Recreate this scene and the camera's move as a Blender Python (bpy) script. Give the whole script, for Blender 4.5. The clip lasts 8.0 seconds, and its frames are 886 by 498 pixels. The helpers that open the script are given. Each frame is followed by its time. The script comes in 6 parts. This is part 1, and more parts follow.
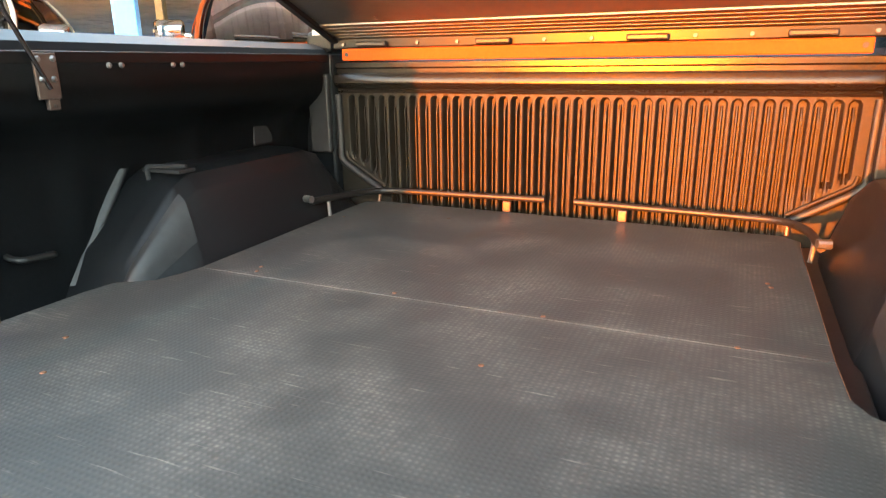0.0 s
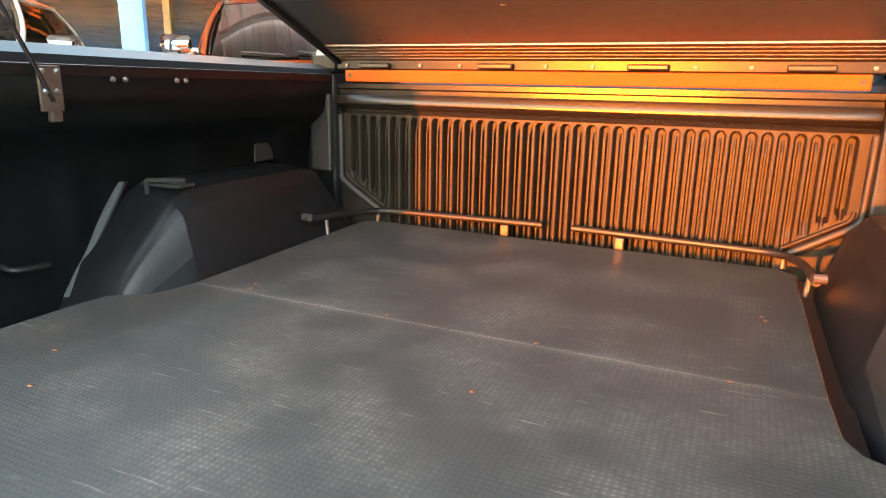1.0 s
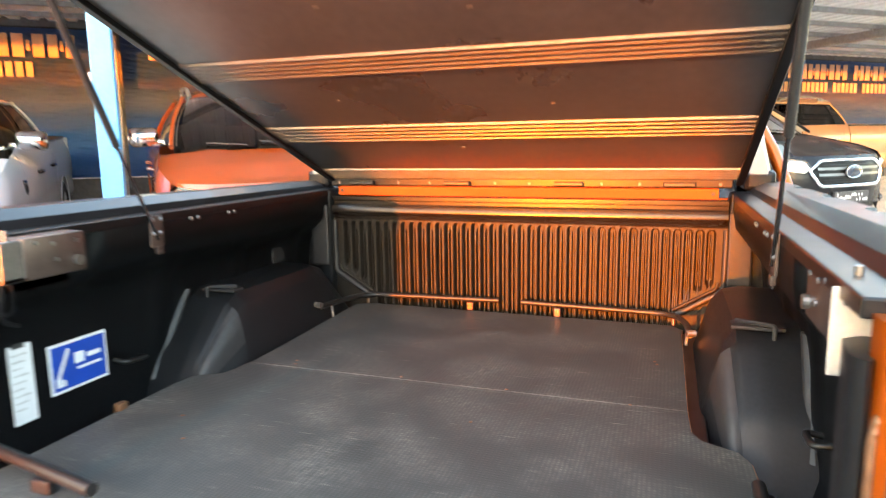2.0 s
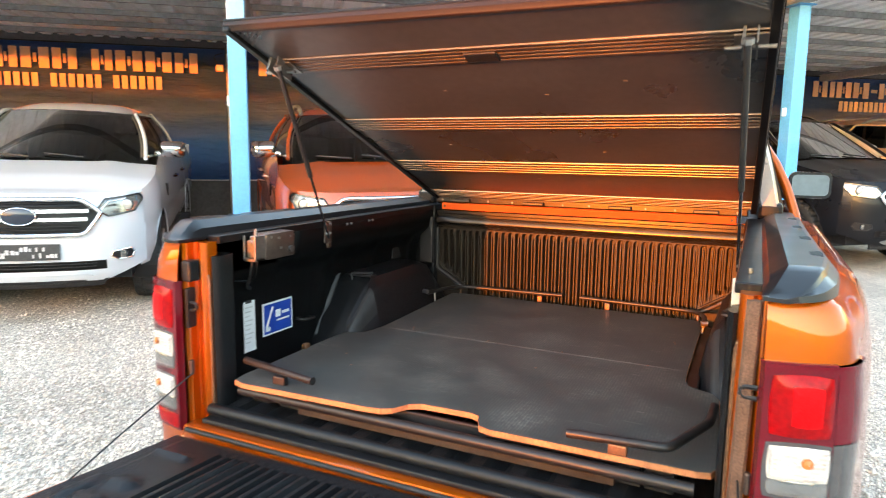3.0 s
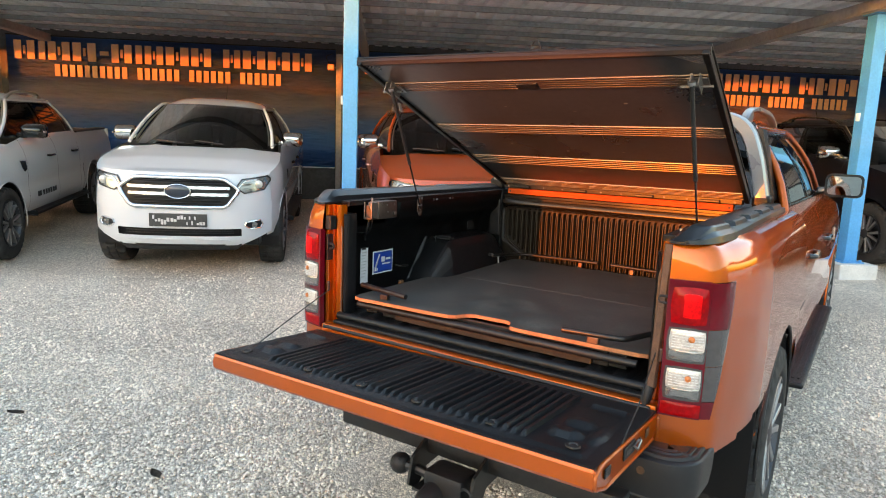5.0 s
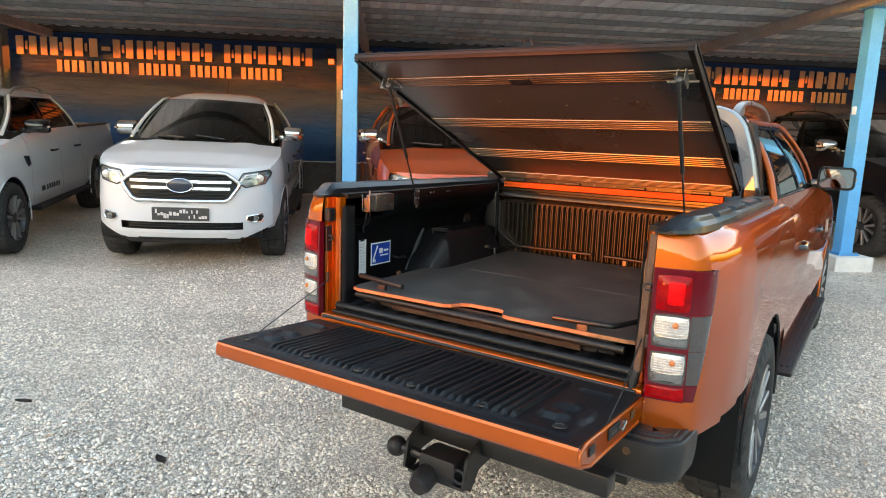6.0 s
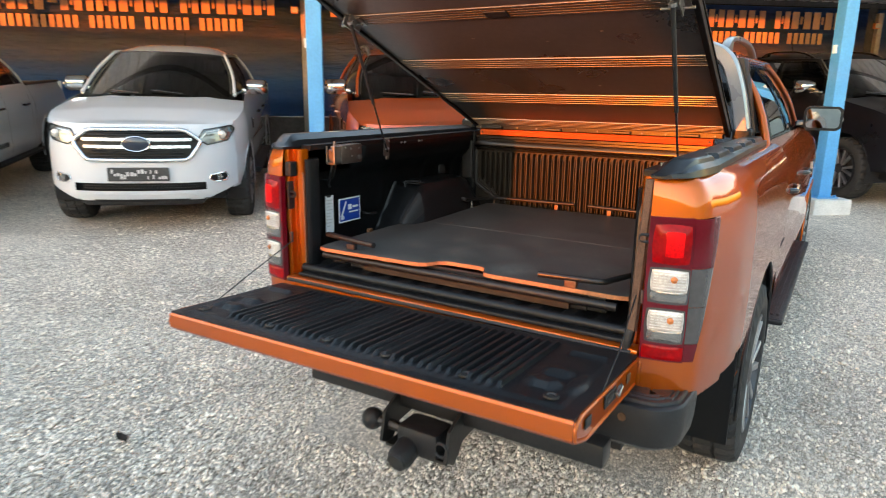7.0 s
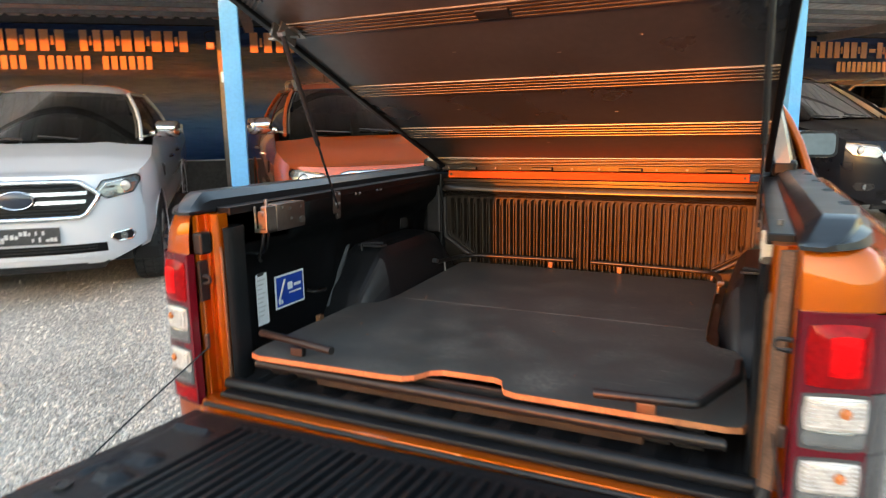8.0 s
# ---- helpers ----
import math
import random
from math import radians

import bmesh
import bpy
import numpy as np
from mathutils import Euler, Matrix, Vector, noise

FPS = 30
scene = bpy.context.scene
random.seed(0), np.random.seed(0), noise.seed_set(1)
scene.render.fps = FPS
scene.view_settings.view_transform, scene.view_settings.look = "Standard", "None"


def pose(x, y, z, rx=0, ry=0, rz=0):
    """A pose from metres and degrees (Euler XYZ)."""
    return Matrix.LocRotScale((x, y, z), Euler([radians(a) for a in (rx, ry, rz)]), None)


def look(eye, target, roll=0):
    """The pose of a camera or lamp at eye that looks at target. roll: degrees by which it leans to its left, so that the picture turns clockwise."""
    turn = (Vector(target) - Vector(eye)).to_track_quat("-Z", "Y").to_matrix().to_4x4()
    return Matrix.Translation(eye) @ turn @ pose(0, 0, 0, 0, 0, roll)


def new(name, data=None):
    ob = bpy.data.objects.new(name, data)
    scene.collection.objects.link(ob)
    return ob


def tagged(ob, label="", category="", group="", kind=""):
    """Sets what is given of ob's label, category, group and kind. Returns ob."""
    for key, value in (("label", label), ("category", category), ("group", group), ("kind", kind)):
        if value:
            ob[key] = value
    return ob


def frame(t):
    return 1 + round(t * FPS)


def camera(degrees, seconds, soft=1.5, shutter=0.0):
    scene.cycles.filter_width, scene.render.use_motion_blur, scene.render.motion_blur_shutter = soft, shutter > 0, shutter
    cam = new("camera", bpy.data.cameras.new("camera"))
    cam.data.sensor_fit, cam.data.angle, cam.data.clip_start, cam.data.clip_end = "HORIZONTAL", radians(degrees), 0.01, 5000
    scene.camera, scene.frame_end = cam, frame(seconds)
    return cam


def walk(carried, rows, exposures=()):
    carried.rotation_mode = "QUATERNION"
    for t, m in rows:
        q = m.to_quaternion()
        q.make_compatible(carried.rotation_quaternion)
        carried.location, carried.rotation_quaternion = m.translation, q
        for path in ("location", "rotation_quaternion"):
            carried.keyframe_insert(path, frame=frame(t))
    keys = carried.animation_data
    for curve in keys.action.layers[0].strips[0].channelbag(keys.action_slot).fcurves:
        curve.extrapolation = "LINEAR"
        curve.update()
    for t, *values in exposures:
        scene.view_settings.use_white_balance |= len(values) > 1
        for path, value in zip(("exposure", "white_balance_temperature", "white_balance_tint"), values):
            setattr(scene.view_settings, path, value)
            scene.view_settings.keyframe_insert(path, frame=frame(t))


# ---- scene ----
SUN_STRENGTH, SKY_STRENGTH, EXPOSURE = 0.50, 0.15, 4.28
cam = camera(68.8, 8.0, 1.0, 0.5)
PATH = [
    (0, (0.384, -0.127, 1.295), (-0.412, 1.623, 0.742), -0.7),
    (0.5, (0.398, -0.148, 1.31), (-0.407, 1.613, 0.807), -0.8),
    (1, (0.388, -0.124, 1.3), (-0.411, 1.642, 0.807), 1.1),
    (1.5, (0.423, -0.288, 1.384), (-0.228, 1.557, 0.969), 0.3),
    (1.7, (0.436, -0.39, 1.423), (-0.185, 1.474, 1.045), -0.7),
    (2.8, (0.623, -1.122, 1.536), (-0.199, 0.691, 1.336), 0.5),
    (3, (0.669, -1.211, 1.553), (-0.192, 0.571, 1.26), 0.7),
    (3.2, (0.723, -1.34, 1.578), (-0.156, 0.437, 1.31), 0.8),
    (3.5, (0.807, -1.456, 1.584), (-0.114, 0.3, 1.319), 0.2),
    (4, (0.929, -1.707, 1.57), (-0.099, -0.017, 1.272), 0.8),
    (4.5, (1.06, -1.818, 1.579), (-0.001, -0.146, 1.299), 1.6),
    (5, (1.183, -1.914, 1.569), (0.084, -0.274, 1.25), 2.1),
    (6.5, (1.249, -1.965, 1.569), (0.149, -0.332, 1.213), 1.8),
    (7, (1.136, -1.786, 1.53), (0.115, -0.133, 1.058), 0.7),
    (7.5, (0.876, -1.529, 1.542), (-0.03, 0.206, 1.131), 2.7),
    (8, (0.612, -1.21, 1.521), (-0.235, 0.564, 1.153), -1.0),
]
walk(cam, [(t, look(eye, target, roll)) for t, eye, target, roll in PATH], [(t, EXPOSURE + e, 6200 + (100 if t < 1.7 else 0), 6 if t < 1.7 else 10) for t, e in ((0.0, 1.72), (1.0, 1.60), (1.5, 1.75), (1.7, 1.65), (2.8, 0.96), (3.0, 0.76), (3.5, 0.38), (4.0, 0.15), (4.5, 0.06), (5.0, 0.0), (7.0, -0.02), (8.0, 0.1))])

# ---- world and light ----
# low warm sun from behind the truck, slightly from its left, and a clear dusk sky
SUN_EL, SUN_AZ = 1.7, 9.4            # degrees above the horizon; degrees left of straight behind
sun_from = Vector((-math.sin(radians(SUN_AZ)) * math.cos(radians(SUN_EL)), -math.cos(radians(SUN_AZ)) * math.cos(radians(SUN_EL)), math.sin(radians(SUN_EL))))
world = bpy.data.worlds.new("dusk_sky")
scene.world = world
world.use_nodes = True
wn = world.node_tree.nodes
sky = wn.new("ShaderNodeTexSky")
sky.sky_type, sky.sun_disc = "NISHITA", False
sky.sun_elevation, sky.sun_rotation = radians(SUN_EL), math.atan2(sun_from.x, sun_from.y)
sky.altitude, sky.air_density, sky.dust_density, sky.ozone_density = 200, 1.0, 1.5, 1.0
world.node_tree.links.new(sky.outputs[0], wn["Background"].inputs[0])
wn["Background"].inputs[1].default_value = SKY_STRENGTH
sun = new("sun", bpy.data.lights.new("sun", "SUN"))
sun.data.energy, sun.data.angle, sun.data.color = SUN_STRENGTH, radians(0.6), (1.0, 0.18, 0.004)
sun.matrix_world = look(sun_from * 50, (0, 0, 0))


# ---- materials ----
def nodes_of(name):
    m = bpy.data.materials.new(name)
    m.use_nodes = True
    return m, m.node_tree.nodes, m.node_tree.links, m.node_tree.nodes["Principled BSDF"]


def surface(name, color, rough=0.5, metal=0.0, vary=0.15, grain=60.0, stain=3.0, bump=0.0, bump_scale=200.0, coat=0.0, spec=0.5, rough_vary=0.1, island=0.0, per_object=0.0, edge=None):
    """A plain surface: colour with grain and stains at two scales, uneven gloss and fine relief."""
    m, n, l, p = nodes_of(name)
    tc = n.new("ShaderNodeTexCoord")
    a, b = n.new("ShaderNodeTexNoise"), n.new("ShaderNodeTexNoise")
    a.inputs["Scale"].default_value, a.inputs["Detail"].default_value = grain, 4
    b.inputs["Scale"].default_value, b.inputs["Detail"].default_value = stain, 5
    for t in (a, b):
        l.new(tc.outputs["Object"], t.inputs["Vector"])
    mixed = n.new("ShaderNodeMath")
    mixed.operation = "ADD"
    l.new(a.outputs["Fac"], mixed.inputs[0])
    l.new(b.outputs["Fac"], mixed.inputs[1])
    ramp = n.new("ShaderNodeMapRange")
    ramp.inputs["From Min"].default_value, ramp.inputs["From Max"].default_value = 0.7, 1.3
    ramp.inputs["To Min"].default_value, ramp.inputs["To Max"].default_value = 1 - vary, 1 + vary
    l.new(mixed.outputs[0], ramp.inputs["Value"])
    scale = ramp.outputs[0]
    for amount, kind in ((island, "island"), (per_object, "object")):
        if amount:
            source = n.new("ShaderNodeNewGeometry").outputs["Random Per Island"] if kind == "island" else n.new("ShaderNodeObjectInfo").outputs["Random"]
            r2 = n.new("ShaderNodeMapRange")
            r2.inputs["To Min"].default_value, r2.inputs["To Max"].default_value = 1 - amount, 1 + amount
            l.new(source, r2.inputs["Value"])
            mu = n.new("ShaderNodeMath")
            mu.operation = "MULTIPLY"
            l.new(scale, mu.inputs[0])
            l.new(r2.outputs[0], mu.inputs[1])
            scale = mu.outputs[0]
    tint = n.new("ShaderNodeVectorMath")
    tint.operation = "SCALE"
    tint.inputs[0].default_value = color
    l.new(scale, tint.inputs["Scale"])
    l.new(tint.outputs[0], p.inputs["Base Color"])
    rr = n.new("ShaderNodeMapRange")
    rr.inputs["To Min"].default_value, rr.inputs["To Max"].default_value = max(0.02, rough - rough_vary), min(1, rough + rough_vary)
    l.new(b.outputs["Fac"], rr.inputs["Value"])
    l.new(rr.outputs[0], p.inputs["Roughness"])
    p.inputs["Metallic"].default_value = metal
    p.inputs["Specular IOR Level"].default_value = spec
    if edge:
        p.inputs["Specular Tint"].default_value = (*edge, 1)
    if coat:
        p.inputs["Coat Weight"].default_value, p.inputs["Coat Roughness"].default_value = coat, 0.03
    if bump:
        c, bp = n.new("ShaderNodeTexNoise"), n.new("ShaderNodeBump")
        c.inputs["Scale"].default_value, c.inputs["Detail"].default_value = bump_scale, 3
        l.new(tc.outputs["Object"], c.inputs["Vector"])
        bp.inputs["Strength"].default_value, bp.inputs["Distance"].default_value = bump, 0.002
        l.new(c.outputs["Fac"], bp.inputs["Height"])
        l.new(bp.outputs[0], p.inputs["Normal"])
    return m


def glass(name, tint, gloss_rough=0.02, ior=1.5):
    """A pane seen through: tinted, with a mirror gloss that grows at grazing angles."""
    m, n, l, p = nodes_of(name)
    n.remove(p)
    t, g, f, mx = n.new("ShaderNodeBsdfTransparent"), n.new("ShaderNodeBsdfGlossy"), n.new("ShaderNodeFresnel"), n.new("ShaderNodeMixShader")
    t.inputs[0].default_value, g.inputs["Roughness"].default_value, f.inputs[0].default_value = (*tint, 1), gloss_rough, ior
    l.new(f.outputs[0], mx.inputs[0])
    l.new(t.outputs[0], mx.inputs[1])
    l.new(g.outputs[0], mx.inputs[2])
    l.new(mx.outputs[0], n["Material Output"].inputs[0])
    return m


def gravel_ground():
    """Crushed pale limestone: cells of stone with their own greys, and dark gaps."""
    m, n, l, p = nodes_of("gravel_sheet")
    tc, v, b, d = n.new("ShaderNodeTexCoord"), n.new("ShaderNodeTexVoronoi"), n.new("ShaderNodeTexNoise"), n.new("ShaderNodeTexVoronoi")
    v.inputs["Scale"].default_value, d.inputs["Scale"].default_value = 84, 84
    d.feature = "DISTANCE_TO_EDGE"
    b.inputs["Scale"].default_value, b.inputs["Detail"].default_value = 0.9, 6
    for t in (v, b, d):
        l.new(tc.outputs["Object"], t.inputs["Vector"])
    grey = n.new("ShaderNodeSeparateColor")
    l.new(v.outputs["Color"], grey.inputs[0])
    r1 = n.new("ShaderNodeMapRange")
    r1.inputs["To Min"].default_value, r1.inputs["To Max"].default_value = 0.42, 1.08
    l.new(grey.outputs[0], r1.inputs["Value"])
    r2 = n.new("ShaderNodeMapRange")
    r2.inputs["From Min"].default_value, r2.inputs["From Max"].default_value, r2.inputs["To Min"].default_value, r2.inputs["To Max"].default_value = 0.3, 0.7, 0.8, 1.15
    l.new(b.outputs["Fac"], r2.inputs["Value"])
    r3 = n.new("ShaderNodeMapRange")
    r3.inputs["From Max"].default_value, r3.inputs["To Min"].default_value = 0.14, 0.36
    l.new(d.outputs["Distance"], r3.inputs["Value"])
    m1, m2, col = n.new("ShaderNodeMath"), n.new("ShaderNodeMath"), n.new("ShaderNodeVectorMath")
    m1.operation = m2.operation = "MULTIPLY"
    l.new(r1.outputs[0], m1.inputs[0]), l.new(r2.outputs[0], m1.inputs[1])
    l.new(m1.outputs[0], m2.inputs[0]), l.new(r3.outputs[0], m2.inputs[1])
    col.operation = "SCALE"
    col.inputs[0].default_value = (1.0, 0.885, 0.745)
    l.new(m2.outputs[0], col.inputs["Scale"])
    l.new(col.outputs[0], p.inputs["Base Color"])
    p.inputs["Roughness"].default_value = 0.9
    bp = n.new("ShaderNodeBump")
    bp.inputs["Strength"].default_value, bp.inputs["Distance"].default_value = 0.9, 0.012
    l.new(d.outputs["Distance"], bp.inputs["Height"])
    l.new(bp.outputs[0], p.inputs["Normal"])
    return m


def board_face():
    """Dark phenolic ply with a fine wire-mesh print, worn pale in patches and scratched."""
    m, n, l, p = nodes_of("board_face")
    tc = n.new("ShaderNodeTexCoord")
    wx, wy = n.new("ShaderNodeTexWave"), n.new("ShaderNodeTexWave")
    wx.bands_direction, wy.bands_direction = "X", "Y"
    wear, fine, scratch = n.new("ShaderNodeTexNoise"), n.new("ShaderNodeTexNoise"), n.new("ShaderNodeTexNoise")
    mp = n.new("ShaderNodeMapping")
    mp.inputs["Rotation"].default_value, mp.inputs["Scale"].default_value = (0, 0, 0.9), (9, 110, 1)
    l.new(tc.outputs["Object"], mp.inputs["Vector"])
    for t in (wx, wy):
        t.inputs["Scale"].default_value, t.inputs["Distortion"].default_value = 40, 1.2
        l.new(tc.outputs["Object"], t.inputs["Vector"])
    for t, s, dt in ((wear, 7.5, 10), (fine, 90, 3)):
        t.inputs["Scale"].default_value, t.inputs["Detail"].default_value = s, dt
        l.new(tc.outputs["Object"], t.inputs["Vector"])
    scratch.inputs["Scale"].default_value, scratch.inputs["Detail"].default_value = 1.5, 2
    l.new(mp.outputs[0], scratch.inputs["Vector"])
    mesh = n.new("ShaderNodeMath")
    mesh.operation = "MULTIPLY"
    l.new(wx.outputs["Fac"], mesh.inputs[0]), l.new(wy.outputs["Fac"], mesh.inputs[1])
    worn = n.new("ShaderNodeMapRange")
    worn.inputs["From Min"].default_value, worn.inputs["From Max"].default_value = 0.43, 0.86
    l.new(wear.outputs["Fac"], worn.inputs["Value"])
    k = n.new("ShaderNodeMath")
    k.operation = "MULTIPLY"
    soft = n.new("ShaderNodeMapRange")
    soft.inputs["To Min"].default_value, soft.inputs["To Max"].default_value = 0.30, 1.0
    l.new(mesh.outputs[0], soft.inputs["Value"])
    speck, rubbed = n.new("ShaderNodeMapRange"), n.new("ShaderNodeMath")
    speck.inputs["From Min"].default_value, speck.inputs["From Max"].default_value = 0.3, 0.7
    speck.inputs["To Min"].default_value, speck.inputs["To Max"].default_value = 0.25, 1.6
    l.new(fine.outputs["Fac"], speck.inputs["Value"])
    rubbed.operation = "MULTIPLY"
    l.new(soft.outputs[0], rubbed.inputs[0]), l.new(speck.outputs[0], rubbed.inputs[1])
    l.new(rubbed.outputs[0], k.inputs[0]), l.new(worn.outputs[0], k.inputs[1])
    s2 = n.new("ShaderNodeMapRange")
    s2.inputs["From Min"].default_value, s2.inputs["From Max"].default_value, s2.inputs["To Max"].default_value = 0.68, 0.76, 0.6
    l.new(scratch.outputs["Fac"], s2.inputs["Value"])
    k2 = n.new("ShaderNodeMath")
    k2.operation = "ADD"
    l.new(k.outputs[0], k2.inputs[0]), l.new(s2.outputs[0], k2.inputs[1])
    # pale rubbed line along the joint of the two boards
    sep, gap, band, rub = n.new("ShaderNodeSeparateXYZ"), n.new("ShaderNodeMath"), n.new("ShaderNodeMapRange"), n.new("ShaderNodeMath")
    l.new(tc.outputs["Object"], sep.inputs[0])
    gap.operation, gap.inputs[1].default_value = "SUBTRACT", 0.741
    l.new(sep.outputs["Y"], gap.inputs[0])
    far = n.new("ShaderNodeMath")
    far.operation = "ABSOLUTE"
    l.new(gap.outputs[0], far.inputs[0])
    band.inputs["From Min"].default_value, band.inputs["From Max"].default_value = 0.016, 0.0
    band.inputs["To Min"].default_value, band.inputs["To Max"].default_value = 0.0, 0.48
    l.new(far.outputs[0], band.inputs["Value"])
    rub.operation = "MULTIPLY_ADD"
    l.new(band.outputs[0], rub.inputs[0]), l.new(wear.outputs["Fac"], rub.inputs[1]), l.new(k2.outputs[0], rub.inputs[2])
    mix = n.new("ShaderNodeMix")
    mix.data_type = "RGBA"
    mix.inputs[6].default_value, mix.inputs[7].default_value = (0.045, 0.0475, 0.0455, 1), (0.175, 0.166, 0.146, 1)
    l.new(rub.outputs[0], mix.inputs[0])
    l.new(mix.outputs[2], p.inputs["Base Color"])
    rr = n.new("ShaderNodeMapRange")
    p.inputs["Specular IOR Level"].default_value = 0.28
    rr.inputs["To Min"].default_value, rr.inputs["To Max"].default_value = 0.36, 0.62
    l.new(wear.outputs["Fac"], rr.inputs["Value"])
    l.new(rr.outputs[0], p.inputs["Roughness"])
    bp = n.new("ShaderNodeBump")
    bp.inputs["Strength"].default_value, bp.inputs["Distance"].default_value = 0.25, 0.001
    l.new(mesh.outputs[0], bp.inputs["Height"])
    l.new(bp.outputs[0], p.inputs["Normal"])
    return m


def banner_cloth():
    """Printed vinyl: dark blue above, grey-brown cloud through the middle, deep blue below."""
    m, n, l, p = nodes_of("banner_vinyl")
    tc, sep, cr, nz, ad = n.new("ShaderNodeTexCoord"), n.new("ShaderNodeSeparateXYZ"), n.new("ShaderNodeValToRGB"), n.new("ShaderNodeTexNoise"), n.new("ShaderNodeMath")
    l.new(tc.outputs["Generated"], sep.inputs[0])
    mp = n.new("ShaderNodeMapping")
    mp.inputs["Scale"].default_value = (0.5, 1, 3.0)
    l.new(tc.outputs["Object"], mp.inputs["Vector"])
    nz.inputs["Scale"].default_value, nz.inputs["Detail"].default_value = 1.6, 6
    l.new(mp.outputs[0], nz.inputs["Vector"])
    sc = n.new("ShaderNodeMapRange")
    sc.inputs["To Min"].default_value, sc.inputs["To Max"].default_value = -0.14, 0.14
    l.new(nz.outputs["Fac"], sc.inputs["Value"])
    ad.operation = "ADD"
    l.new(sep.outputs["Z"], ad.inputs[0]), l.new(sc.outputs[0], ad.inputs[1])
    l.new(ad.outputs[0], cr.inputs[0])
    e = cr.color_ramp.elements
    e[0].position, e[0].color = 0.0, (0.018, 0.10, 0.36, 1)
    e[1].position, e[1].color = 1.0, (0.008, 0.055, 0.21, 1)
    for at, c in ((0.30, (0.022, 0.115, 0.40, 1)), (0.43, (0.09, 0.13, 0.29, 1)), (0.53, (0.21, 0.19, 0.27, 1)), (0.62, (0.13, 0.12, 0.20, 1)), (0.74, (0.014, 0.05, 0.19, 1))):
        x = e.new(at)
        x.color = c
    l.new(cr.outputs[0], p.inputs["Base Color"])
    p.inputs["Roughness"].default_value = 0.38
    wr, bp = n.new("ShaderNodeTexNoise"), n.new("ShaderNodeBump")
    wr.inputs["Scale"].default_value, wr.inputs["Detail"].default_value = 4.5, 5
    l.new(mp.outputs[0], wr.inputs["Vector"])
    bp.inputs["Strength"].default_value, bp.inputs["Distance"].default_value = 1.0, 0.06
    l.new(wr.outputs["Fac"], bp.inputs["Height"])
    l.new(bp.outputs[0], p.inputs["Normal"])
    return m


ORANGE = surface("orange_paint", (0.49, 0.100, 0.002), 0.46, 0.82, 0.05, 900, 2, coat=1.0, bump=0.3, bump_scale=9, spec=0.2, rough_vary=0.04, edge=(0.18, 0.06, 0.018))
BED_ORANGE = surface("flat_bed_orange", (0.40, 0.055, 0.002), 0.62, 0.0, 0.12, 200, 4, spec=0.12)
WHITE = surface("white_paint", (0.58, 0.60, 0.63), 0.35, 0.0, 0.03, 300, 1.5, coat=1.0, rough_vary=0.04)
BRONZE = surface("dark_paint", (0.006, 0.006, 0.008), 0.28, 0.0, 0.06, 700, 2, coat=0.12, spec=0.2, rough_vary=0.04)
COPPER = surface("copper_paint", (0.42, 0.20, 0.08), 0.34, 0.5, 0.06, 700, 2, coat=1.0, rough_vary=0.04)
RUST = surface("red_orange_paint", (0.36, 0.055, 0.003), 0.4, 0.2, 0.06, 700, 2, coat=1.0, rough_vary=0.04)
LINER = surface("bed_liner_plastic", (0.0085, 0.0094, 0.0108), 0.34, 0.0, 0.3, 120, 5, bump=0.35, bump_scale=700, spec=0.27)
LINER_WORN = surface("scuffed_liner_plastic", (0.017, 0.017, 0.018), 0.5, 0.0, 0.35, 60, 9, bump=0.35, bump_scale=500)
RIBBED = surface("ribbed_liner_plastic", (0.0190, 0.0165, 0.0130), 0.40, 0.0, 0.3, 150, 6, bump=0.3, bump_scale=600, spec=0.20)
LEDGE = surface("glossy_ledge_plastic", (0.013, 0.011, 0.009), 0.22, 0.0, 0.2, 150, 6, bump=0.1, bump_scale=300, spec=0.28)
TRIM = surface("black_trim_plastic", (0.011, 0.011, 0.012), 0.42, 0.0, 0.2, 200, 4, bump=0.4, bump_scale=900, spec=0.35)
GLOSS = surface("gloss_black", (0.012, 0.012, 0.013), 0.14, 0.0, 0.1, 100, 3, coat=0.6)
TEXTURED = surface("grained_bumper_plastic", (0.013, 0.013, 0.014), 0.40, 0.0, 0.2, 300, 4, bump=0.6, bump_scale=500, spec=0.4)
RUBBER = surface("tyre_rubber", (0.034, 0.033, 0.032), 0.75, 0.0, 0.3, 80, 6, bump=0.3, bump_scale=150, spec=0.25)
ALLOY = surface("machined_alloy", (0.36, 0.36, 0.365), 0.38, 0.95, 0.08, 200, 8)
DARK_ALLOY = surface("dark_alloy", (0.06, 0.06, 0.065), 0.4, 0.7, 0.1, 200, 8)
CHROME = surface("chrome", (0.78, 0.78, 0.79), 0.1, 1.0, 0.03, 100, 4, rough_vary=0.04)
STEEL = surface("zinc_steel", (0.27, 0.265, 0.255), 0.38, 0.9, 0.15, 120, 10)
ZINC = surface("pale_zinc", (0.62, 0.59, 0.53), 0.42, 0.4, 0.1, 150, 12)
TUBE = surface("dark_steel_tube", (0.014, 0.0138, 0.0135), 0.36, 0.0, 0.25, 90, 12, spec=0.35)
RUSTY = surface("brown_steel", (0.16, 0.085, 0.045), 0.45, 0.5, 0.35, 60, 9, bump=0.3)
ANOD = surface("brown_anodised_metal", (0.11, 0.08, 0.068), 0.36, 0.6, 0.2, 80, 9)
PROFILE = surface("aluminium_profile", (0.115, 0.105, 0.10), 0.38, 0.85, 0.12, 200, 6)
